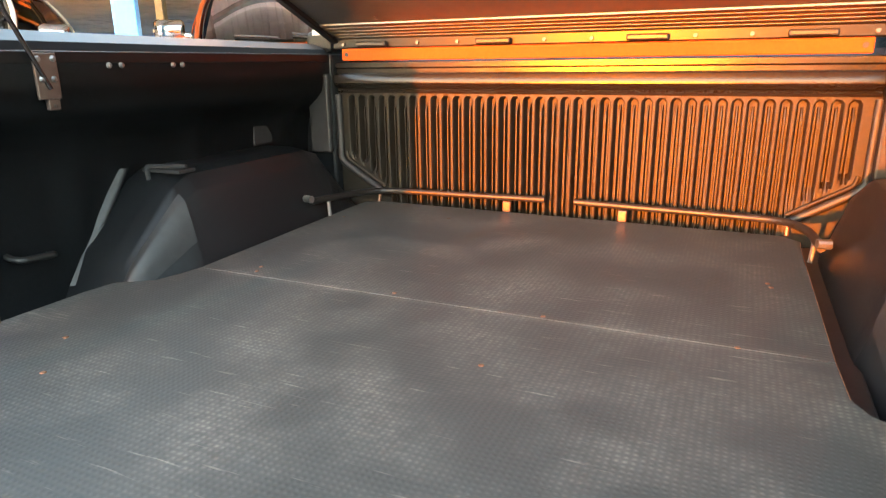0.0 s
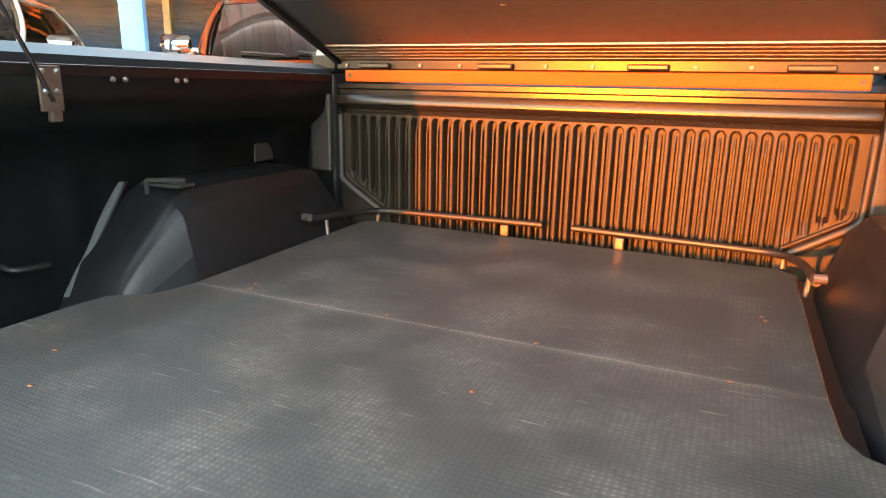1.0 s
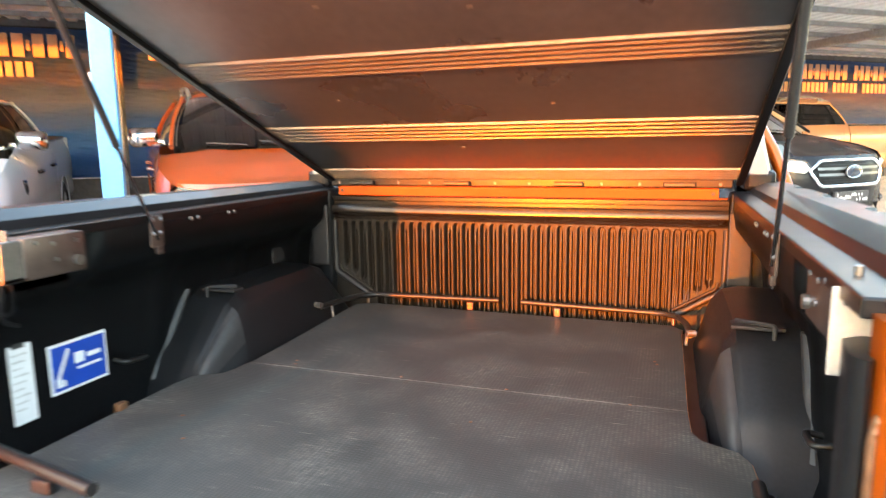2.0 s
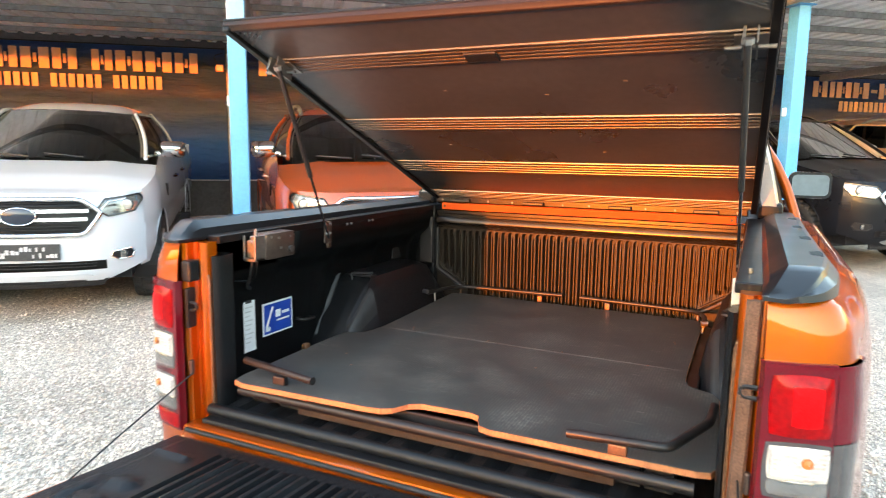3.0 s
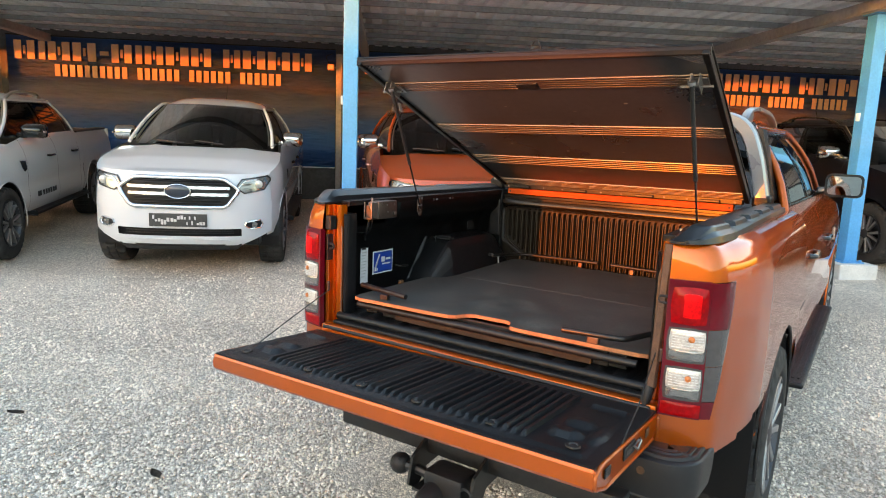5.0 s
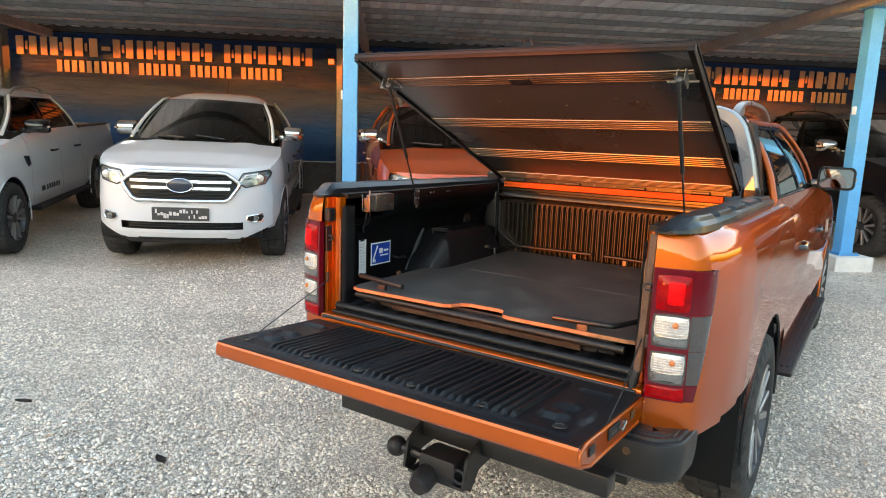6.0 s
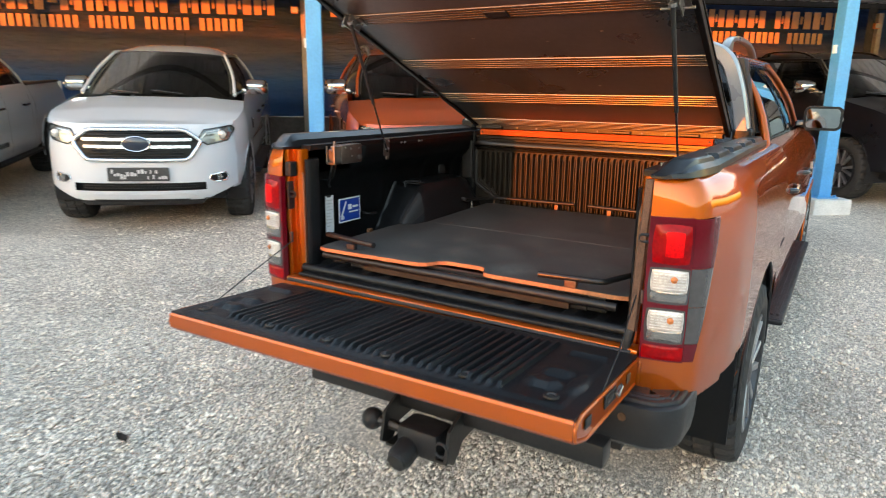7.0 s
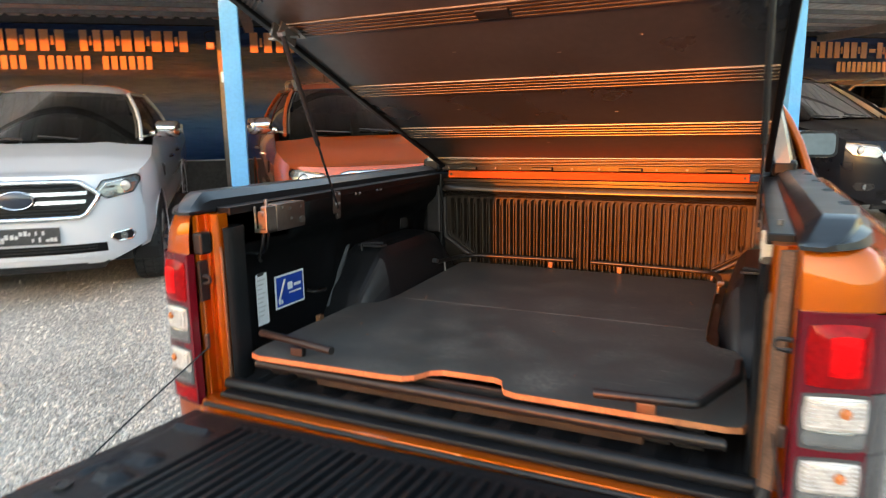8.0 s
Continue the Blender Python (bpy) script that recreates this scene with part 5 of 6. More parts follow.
both("scuff_rib", lambda bm: sheet(bm, lambda t, w: Vector((0.7335 - 0.012 * (1 - w * w), 0.645 + 0.14 * t + 0.014 * w, 0.90 + 0.20 * t)), lin(0, 1, 8), lin(-1, 1, 5)), LINER_WORN, "scuffed moulding", 60, arches)
both("scuff_rib", lambda bm: sheet(bm, lambda t, w: on_arch(0.35 + 1.75 * t, 3.0 + 0.55 * w, 0.001 + 0.005 * (1 - w * w)), lin(0, 1, 10), lin(-1, 1, 5)), LINER_WORN, "pale scuffed moulding", 60, arches)


def build_pocket(bm):
    sweep(bm, bend([(0.680, 0.80, 1.035), (0.680, 0.795, 1.105), (0.610, 0.83, 1.104)], 0.008), 0.005, 6)
    box(bm, 0.60, 0.70, 0.80, 0.845, 1.092, 1.100, 0.002)


both("stake_pocket", build_pocket, LINER_WORN, "moulded step on the arch", parent=arches)
both("arch_bolt", lambda bm: sweep(bm, [(0.55, 1.13, 0.985), (0.528, 1.125, 0.985)], 0.009, 10), STEEL, parent=arches)
both("wall_patch", lambda bm: box(bm, 0.722, 0.729, 1.17, 1.24, 1.10, 1.22, 0.003), LINER_WORN, "pale worn patch of liner", parent=walls)
both("tie_down", lambda bm: sweep(bm, bend([(0.735, 0.53, 0.985), (0.705, 0.53, 0.98), (0.705, 0.60, 0.975), (0.735, 0.60, 0.97)], 0.015), 0.006, 8), TUBE, "small dark tie-down hook", 60, walls)
both("wall_bolt", lambda bm: sweep(bm, [(0.735, 1.36, 1.19), (0.715, 1.36, 1.19)], 0.012, 10), STEEL, parent=walls)
both("corner_post", lambda bm: box(bm, 0.635, 0.70, 1.375, 1.395, 1.06, 1.27, 0.006), LINER_WORN, "scuffed corner moulding", parent=walls)
for y in (0.716, 0.742, 0.862, 0.886):
    both("rivet", lambda bm: sweep(bm, [(0.6455, y, 1.298), (0.640, y, 1.298)], [0.006, 0.003], 8), STEEL, parent=walls)

# bed floor, sill, bulkhead
bm = bmesh.new()
sheet(bm, lambda x, y: Vector((x, y, 0.838 + 0.010 * (1 if math.sin(x * 60) > 0 else 0))), lin(-0.70, 0.70, 85), (0.06, 1.47))
tpart("bed_floor_liner", bm, LINER, "black ribbed floor liner")
sill = tpart("bed_sill", bx(-0.70, 0.70, -0.006, 0.055, 0.70, 0.812, 0.010), ORANGE, "orange painted bed sill", 40)
tpart("sill_edge", bar([(-0.66, 0.062, 0.838), (0.66, 0.062, 0.838)], 0.017, 10), LINER, "rounded glossy liner lip", 60, sill)
tpart("sill_trim", bx(-0.655, 0.655, 0.020, 0.060, 0.8125, 0.826, 0.004), LINER, parent=sill)
tpart("sill_seal", bar([(-0.68, -0.010, 0.802), (0.68, -0.010, 0.802)], 0.007, 8), TRIM, "rubber sill seal", 60, sill)

RIB = 0.0313


def slot(x, z):
    """Depth of the moulded slots of the bulkhead, 0 proud to 1 deep."""
    k = round(x / RIB)
    dx = abs(x - k * RIB)
    if abs(k) > 19:
        return 0.0
    low = 0.80 if abs(k) < 16 else 0.992 + 0.019 * (abs(k) - 16)
    r, hi = 0.0100, 1.212
    if z > hi:
        return 0.0
    if z > hi - r:
        dx = math.hypot(dx, z - (hi - r))
    elif z < low + r:
        dx = math.hypot(dx, z - (low + r))
        if z < low:
            return 0.0
    deep = max(0.0, min(1.0, (r - dx) / 0.003 + 0.4))
    return deep * (0.45 if abs(x - k * RIB) < 0.0022 and z < hi - 0.034 else 1.0)


bm = bmesh.new()
zs = [0.83, 0.90, 0.96, 1.0, 1.02, 1.03, 1.04, 1.05, 1.06, 1.08, 1.10, 1.12] + lin(1.14, 1.196, 4) + lin(1.20, 1.216, 9) + [1.221]
sheet(bm, lambda x, z: Vector((x, 1.432 + 0.027 * slot(x, z) + 0.006 * (1.2 - z), z)), lin(-20.5 * RIB, 20.5 * RIB, 20 * 41 + 1), zs)
bulkhead = tpart("bulkhead", bm, RIBBED, "ribbed dark plastic bulkhead liner, lit orange by the low sun", 60)
# ledges above the ribs
bm = bmesh.new()
extrude_profile(bm, [(1.447, 1.219), (1.428, 1.219), (1.424, 1.226), (1.430, 1.231), (1.417, 1.236), (1.409, 1.246), (1.409, 1.257), (1.416, 1.268), (1.430, 1.272), (1.430, 1.282), (1.421, 1.286), (1.421, 1.298), (1.450, 1.300)], -0.636, 0.636, lambda u, v, w: Vector((w, u, v)))
tpart("bulkhead_ledge", bm, LEDGE, "rounded glossy ledge above the ribs", 35, bulkhead)
tpart("front_lip", bx(-0.607, 0.607, 1.412, 1.46, 1.303, 1.334, 0.003), BED_ORANGE, "orange painted front lip of the bed", parent=bulkhead)
for x in (-0.592, 0.592):
    tpart("lip_hole", bar([(x, 1.413, 1.319), (x, 1.411, 1.319)], 0.006, 10), TRIM, parent=bulkhead)
both("corner_trim", lambda bm: sweep(bm, bend([(0.634, 1.425, 1.215), (0.634, 1.425, 1.035), (0.50, 1.425, 0.952)], 0.02), 0.010, 8), LINER_WORN, "scuffed corner moulding", 60, bulkhead)
both("corner_trim", lambda bm: sweep(bm, bend([(0.618, 1.428, 1.060), (0.614, 1.428, 1.040), (0.495, 1.428, 0.968)], 0.01), 0.005, 8), RIBBED, "", 60, bulkhead)
tpart("bulkhead_back", bx(-0.80, 0.80, 1.505, 1.56, 0.55, 1.30, 0.004), ORANGE, parent=bulkhead)
both("front_corner", lambda bm: box(bm, 0.638, 0.76, 1.405, 1.50, 0.84, 1.322, 0.010), LINER, parent=bulkhead)

# hinge rail of the cover
hinge_rail = tpart("hinge_rail", bx(-0.645, 0.645, 1.430, 1.475, 1.334, 1.366, 0.004), LID_SKIN, "black hinge rail with small screws")
for k in range(12):
    x = -0.61 + 0.111 * k
    tpart("hinge_screw", bar([(x, 1.43, 1.345), (x, 1.424, 1.346)], 0.0045, 8), ANOD, parent=hinge_rail)
for x in (-0.52, -0.18, 0.18, 0.50):
    tpart("hinge", bx(x - 0.045, x + 0.045, 1.412, 1.43, 1.338, 1.352, 0.004), TUBE, parent=hinge_rail)

# ---- the raised cover ----
LID_A, LID_B = Vector((0, 0.205, 1.912)), Vector((0, 1.452, 1.352))
ld = (LID_B - LID_A).normalized()                    # from the rear edge to the hinge
ln = Vector((1, 0, 0)).cross(ld).normalized()         # towards the inside
if ln.z > 0:
    ln = -ln
LID_LEN = (LID_B - LID_A).length


def lid(x, s, h):
    """A place on the cover: across, along from the rear edge, and proud of its inner face."""
    if s < 0.19:
        s += 0.022 * x / 0.69 * (1 - s / 0.19)
    if x < 0:
        x *= 1.066 - 0.125 * s / LID_LEN
    else:
        x *= 1.004 - 0.028 * s / LID_LEN
    return LID_A + ld * s + ln * h + Vector((x, 0, 0))


cover = new("bed_cover")
cover.parent = truck
tagged(cover, "raised aluminium bed cover with dark panels")


def lid_box(x0, x1, s0, s1, h0, h1, bevel=0.0):
    bm = bmesh.new()
    vs = box(bm, x0, x1, s0, s1, h0, h1, bevel)
    for v in bm.verts:
        v.co = lid(v.co.x, v.co.y, v.co.z)
    bmesh.ops.recalc_face_normals(bm, faces=bm.faces)
    return bm


BARS = [(0.202, 0.280), (0.592, 0.684), (0.945, 1.055), (1.262, 1.345)]
for s0, s1 in ((0.068, 0.202), (0.280, 0.592), (0.684, 0.945), (1.055, 1.262)):
    part("panel", lid_box(-0.675, 0.675, s0, s1, -0.016, 0.0), LID_PANEL, cover, "dark matt cover panel")
for s0, s1 in BARS:
    bm = bmesh.new()
    n, w = 5, s1 - s0
    prof = [(s0, -0.014)]
    for k in range(n):
        c = s0 + w * (k + 0.5) / n
        q = w / n
        prof += [(c - q * 0.46, 0.0006), (c - q * 0.40, 0.0042), (c - q * 0.1, 0.005), (c + q * 0.30, 0.0042), (c + q * 0.36, 0.0006)]
    prof += [(s1, 0.0006), (s1, -0.014)]
    extrude_profile(bm, prof, -0.668, 0.668, lambda u, v, x: lid(x, u, v))
    part("cross_bar", bm, PROFILE, cover, "grooved aluminium cross bar")
for x0, x1 in ((-0.690, -0.668), (0.668, 0.690)):
    part("side_frame", lid_box(x0, x1, 0.048, LID_LEN, -0.017, 0.012, 0.003), LID_SKIN, cover)
bm = bmesh.new()
extrude_profile(bm, [(0.046, -0.017), (0.068, -0.017), (0.068, 0.004), (0.063, 0.007), (0.055, 0.006), (0.050, 0.000), (0.046, -0.004)], -0.692, 0.692, lambda u, v, x: lid(x, u, v))
part("rear_frame", bm, EDGE, cover, "brown anodised rear edge profile of the cover")
part("top_skin", lid_box(-0.694, 0.694, 0.044, LID_LEN, -0.024, -0.0175, 0.001), LID_SKIN, cover)
for side in (1, -1):
    for k in range(5):
        bm = bmesh.new()
        sweep(bm, [lid(side * 0.664, 0.076 + 0.013 * k, 0.003), lid(side * (0.654 - 0.020 * k), 0.066, 0.003)], 0.0028, 6)
        part("corner_brace", bm, PROFILE, cover)
part("lock_plate", lid_box(-0.058, 0.032, 0.222, 0.262, 0.0045, 0.011, 0.003), TRIM, cover, "dark lock plate")
part("pull_loop", bar([lid(0.10 + 0.018 * math.cos(t), 0.040, -0.020) + Vector((0, 0, 0.034 * math.sin(t))) for t in lin(0, math.pi, 12)], 0.0022, 6), TRIM, cover, "thin wire pull loop")
for x, s in ((-0.2, 0.42), (0.1, 0.46), (-0.35, 0.80), (0.2, 0.85), (-0.1, 1.1), (0.33, 0.40)):
    part("scuff", lid_box(x, x + 0.012, s, s + 0.003, 0.0, 0.0008), STEEL, cover)

# gas struts and their brackets
for side in (1, -1):
    top = Vector((side * 0.628, 0.345, 1.790))
    low = Vector((side * 0.638, 0.595, 1.262))
    st = new("gas_strut")
    st.parent = cover
    d = low - top
    part("cylinder", bar([top, top + d * 0.60], 0.0078, 10), TRIM, st, smooth=60)
    part("rod", bar([top + d * 0.60, low], 0.004, 8), GLOSS, st, smooth=60)
    part("end_joint", bar([top + d * 0.0, top - d * 0.02], 0.014, 8), STEEL, st)
    br = part("strut_bracket", bmesh.new(), STEEL, cover, "zinc steel strut bracket")
    bm = bmesh.new()
    for v0 in (lid_box(side * 0.628 - 0.012, side * 0.628 - 0.006, 0.175, 0.245, 0.010, 0.052), lid_box(side * 0.628 + 0.016, side * 0.628 + 0.020, 0.175, 0.245, 0.010, 0.052), lid_box(side * 0.628 - 0.03, side * 0.628 + 0.04, 0.20, 0.26, 0.0125, 0.017)):
        me = bpy.data.meshes.new("joined")
        v0.to_mesh(me), v0.free()
        bm.from_mesh(me)
        bpy.data.meshes.remove(me)
    sweep(bm, [lid(side * 0.58, 0.222, 0.034), lid(side * 0.685, 0.222, 0.034)], 0.005, 8)
    bm.to_mesh(br.data), bm.free()
    # rail plate where the strut ends
    plate_x = side * 0.645
    bm = bmesh.new()
    box(bm, min(plate_x, plate_x - side * 0.006), max(plate_x, plate_x - side * 0.006), 0.574, 0.614, 1.245, 1.318, 0.002)
    box(bm, min(plate_x, plate_x - side * 0.010), max(plate_x, plate_x - side * 0.010), 0.586, 0.606, 1.228, 1.246, 0.002)
    pl = tpart("strut_plate", bm, ANOD, "brown plate riveted to the bed rail")
    for y, z in ((0.581, 1.309), (0.607, 1.309), (0.584, 1.277), (0.604, 1.277), (0.595, 1.235)):
        tpart("rivet", bar([(plate_x - side * 0.006, y, z), (plate_x - side * 0.010, y, z)], [0.0055, 0.003], 8), STEEL, parent=pl)
    # latch box under the rail
    bm = bmesh.new()
    xs = (0.646, 0.692) if side > 0 else (-0.645, -0.592)
    box(bm, xs[0], xs[1], 0.228, 0.356, 1.240, 1.316, 0.004)
    lb = tpart("latch_box", bm, ANOD, "brown metal latch box under the rail", 40)
    bm = bmesh.new()
    box(bm, xs[0] + 0.004, xs[1] - 0.004, 0.186, 0.232, 1.240, 1.250, 0.002)
    box(bm, xs[0] + 0.004, xs[0] + 0.010, 0.186, 0.192, 1.240, 1.314, 0.002)
    box(bm, xs[1] - 0.010, xs[1] - 0.004, 0.186, 0.230, 1.240, 1.314, 0.002)
    box(bm, xs[0] + 0.012, xs[1] - 0.012, 0.206, 0.216, 1.250, 1.312, 0.002)
    box(bm, xs[0] + 0.011, xs[1] - 0.011, 0.194, 0.2275, 1.2505, 1.300, 0.003)
    sweep(bm, [((xs[0] + xs[1]) / 2, 0.19, 1.29), ((xs[0] + xs[1]) / 2, 0.235, 1.29)], 0.006, 8)
    sweep(bm, [((xs[0] + xs[1]) / 2, 0.215, 1.25), ((xs[0] + xs[1]) / 2, 0.215, 1.332)], 0.005, 8)
    tpart("latch_bracket", bm, STEEL, "zinc latch bracket", parent=lb)
    inner = 0.646 if side > 0 else -0.592
    tpart("cam_lock", bar([(inner, 0.335, 1.262), (inner - side * 0.008, 0.335, 1.262)], 0.010, 12), STEEL, parent=lb)
    for y, z in ((0.25, 1.306), (0.285, 1.300), (0.29, 1.27), (0.335, 1.30)):
        tpart("screw", bar([(inner, y, z), (inner - side * 0.003, y, z)], 0.004, 8), STEEL, parent=lb)
    if side > 0:
        zp = tpart("latch_plate", bx(0.638, 0.690, 0.181, 0.185, 1.216, 1.314, 0.001), ZINC, "pale zinc plate over the latch", parent=lb)
        for x, z in ((0.652, 1.298), (0.664, 1.298), (0.660, 1.236)):
            tpart("screw", bar([(x, 0.181, z), (x, 0.178, z)], 0.004, 8), TUBE, parent=zp)
    if side < 0:
        tpart("latch_cable", bar(bend([(side * 0.62, 0.20, 1.24), (side * 0.63, 0.20, 1.19), (side * 0.69, 0.25, 1.15), (side * 0.725, 0.30, 1.13)], 0.03), 0.005, 6), TRIM, parent=lb)
        tpart("latch_cable", bar(bend([(side * 0.61, 0.21, 1.24), (side * 0.65, 0.24, 1.17), (side * 0.715, 0.22, 1.17)], 0.03), 0.004, 6), TRIM, parent=lb)

# labels on the bed wall
lab = tpart("blue_sticker", bx(-0.7320, -0.7300, 0.360, 0.506, 0.958, 1.066, 0.0), WHITE_LABEL, "blue and white warning sticker")
tpart("sticker_field", bx(-0.7297, -0.7290, 0.366, 0.500, 0.964, 1.060, 0.0), BLUE_LABEL, parent=lab)
for y0, y1, z0, z1 in ((0.42, 0.445, 1.012, 1.036), (0.452, 0.488, 1.018, 1.028), (0.425, 0.488, 0.998, 1.004), (0.372, 0.385, 0.972, 0.992), (0.387, 0.394, 0.972, 0.985)):
    tpart("print_bar", bx(-0.7289, -0.7285, y0, y1, z0, z1), WHITE_LABEL, parent=lab)
tpart("print_bar", bar([(-0.7290, 0.377, 0.99), (-0.7290, 0.407, 1.05)], 0.004, 6), PLATE_LIGHT, parent=lab)
lab = tpart("white_sticker", bx(-0.7330, -0.7310, 0.276, 0.326, 0.928, 1.112, 0.0), WHITE_LABEL, "white instruction sticker with an orange head")
tpart("sticker_head", bx(-0.7309, -0.7303, 0.276, 0.326, 1.096, 1.112, 0.0), ORANGE_LABEL, parent=lab)
for k in range(9):
    z = 1.068 - 0.014 * k
    tpart("print_bar", bx(-0.7309, -0.7305, 0.281, 0.281 + 0.034 - 0.006 * (k % 3), z, z + 0.004), PLATE_LIGHT, parent=lab)
tpart("print_bar", bx(-0.7309, -0.7305, 0.284, 0.312, 1.083, 1.093), PLATE_DARK, parent=lab)

# ---- tailgate, lowered flat ----
gate = new("tailgate")
gate.parent = truck
tagged(gate, "lowered orange tailgate with a black ribbed liner")
GATE_Z = 0.795
gate.matrix_basis = pose(0, -0.018, 0.775) @ pose(0, 0, 0, -2.8, -0.8, 0) @ pose(0, 0.018, -0.775)


def build_gate(bm):
    prof = [(-0.018, 0.775), (-0.018, 0.735), (-0.05, 0.715), (-0.30, 0.705), (-0.49, 0.722), (-0.522, 0.734), (-0.531, 0.744), (-0.532, 0.784), (-0.528, 0.791), (-0.49, 0.790), (-0.05, 0.788)]
    extrude_profile(bm, prof, -0.708, 0.708, lambda u, v, x: Vector((x, u, v)))
    es = [e for e in bm.edges if len({round(v.co.x, 3) for v in e.verts}) == 1]
    bmesh.ops.bevel(bm, geom=es, offset=0.004, segments=2, affect="EDGES")


bm = bmesh.new()
build_gate(bm)
part("gate_shell", bm, ORANGE, gate, "orange painted tailgate shell", 18)


def gate_liner(x, y):
    """Height of the moulded liner on the tailgate."""
    z = GATE_Z + 0.004
    if abs(x) < 0.505 and -0.475 < y < -0.075:
        k = (x / 0.0295) % 1.0
        up = max(0.0, min(1.0, (0.27 - abs(k - 0.5)) / 0.07))
        ends = max(0.0, min(1.0, min(y + 0.475, -0.075 - y) / 0.018))
        z += 0.013 * up * ends
    for cx, cy, rx, ry, h in ((0.575, -0.29, 0.042, 0.022, 0.012), (0.57, -0.38, 0.045, 0.026, 0.014), (0.645, -0.34, 0.02, 0.06, 0.008), (0.60, -0.13, 0.06, 0.012, 0.010)):
        q = ((abs(x) - cx) / rx) ** 2 + ((y - cy) / ry) ** 2
        z += h * max(0.0, min(1.0, (1.25 - q) * 2.0))
    if abs(x) > 0.66 or y < -0.495 or y > -0.03:
        z -= 0.004
    return z


bm = bmesh.new()
xs = lin(-0.704, -0.515, 28) + lin(-0.508, 0.508, 305) + lin(0.515, 0.704, 28)
sheet(bm, lambda x, y: Vector((x, y, gate_liner(x, y))), xs, lin(-0.526, -0.485, 5) + lin(-0.476, -0.45, 5) + lin(-0.43, -0.10, 22) + lin(-0.092, -0.022, 6))
rim = [e for e in bm.edges if e.is_boundary]
r = bmesh.ops.extrude_edge_only(bm, edges=rim)
for v in [g for g in r["geom"] if isinstance(g, bmesh.types.BMVert)]:
    v.co.z = GATE_Z - 0.010
part("gate_liner", bm, LINER, gate, "black ribbed plastic tailgate liner", 40)
for x in (-0.31, -0.08, 0.135, 0.385, -0.62, 0.62):
    bm = bmesh.new()
    lathe(bm, [(0, 0.020), (0.004, 0.019), (0.005, 0.012), (0.002, 0.010), (0.004, 0.001)], Matrix.Translation((x, -0.455, GATE_Z + 0.008)) @ pose(0, 0, 0, 0, -90, 0), 18)
    part("liner_screw", bm, TUBE, gate, smooth=40)
for side in (1, -1):
    x0 = side * 0.7085
    for y0, y1, z0, z1, mat_, nm in ((-0.33, -0.24, 0.745, 0.780, TRIM, "gate_latch"), (-0.315, -0.262, 0.752, 0.772, STEEL, "latch_jaw"), (-0.47, -0.43, 0.748, 0.775, TRIM, "gate_stop"), (-0.20, -0.185, 0.752, 0.768, TRIM, "gate_plug"), (-0.14, -0.11, 0.748, 0.774, RUSTY, "gate_plug")):
        part(nm, bx(min(x0, x0 + side * 0.005), max(x0, x0 + side * 0.005), y0, y1, z0, z1, 0.003), mat_, gate)
    part("gate_cable", bar([(side * 0.678, 0.012, 0.962), (side * 0.700, -0.20, 0.856), (side * 0.704, -0.335, 0.792)], 0.0022, 6), TUBE, gate)
    part("gate_rim", bar(bend([(side * 0.707, -0.03, 0.784), (side * 0.707, -0.49, 0.790), (side * 0.707, -0.527, 0.775), (side * 0.707, -0.525, 0.742), (side * 0.707, -0.45, 0.718), (side * 0.707, -0.05, 0.716)], 0.012), 0.006, 8), ORANGE, gate, smooth=60)
    part("latch_spring", bar([(side * 0.716, -0.20, 0.765), (side * 0.718, -0.235, 0.75), (side * 0.716, -0.26, 0.768), (side * 0.718, -0.23, 0.775)], 0.004, 6), STEEL, gate, smooth=60)
    part("gate_hinge", bx(min(side * 0.655, side * 0.70), max(side * 0.655, side * 0.70), -0.02, 0.0, 0.735, 0.775, 0.006), ORANGE, gate)

# ---- bumper and tow bar ----
def build_bumper(bm):
    line = [Vector((0.50, -0.118, 0)), Vector((0.62, -0.122, 0)), Vector((0.74, -0.120, 0))] + [Vector((0.745 + 0.108 * math.sin(t), -0.012 - 0.108 * math.cos(t), 0)) for t in lin(0.08, math.pi / 2, 10)] + [Vector((0.856, 0.04, 0)), Vector((0.858, 0.09, 0))]
    rows = ((0.548, 0.075), (0.553, 0.035), (0.572, 0.012), (0.62, 0.003), (0.675, 0.0), (0.690, 0.004), (0.695, 0.012), (0.6945, 0.024), (0.703, 0.028), (0.7045, 0.036), (0.700, 0.050), (0.7045, 0.054), (0.7045, 0.064), (0.700, 0.068), (0.7045, 0.072), (0.7045, 0.082), (0.699, 0.15))

    def pt(i, k):
        d = line[min(i + 1, len(line) - 1)] - line[max(i - 1, 0)]
        n = Vector((d.y, -d.x, 0)).normalized()
        z, o = rows[k]
        return line[i] - n * o * (1.0 if i < 10 else 0.7) + Vector((0, 0, z))
    sheet(bm, pt, range(len(line)), range(len(rows)))


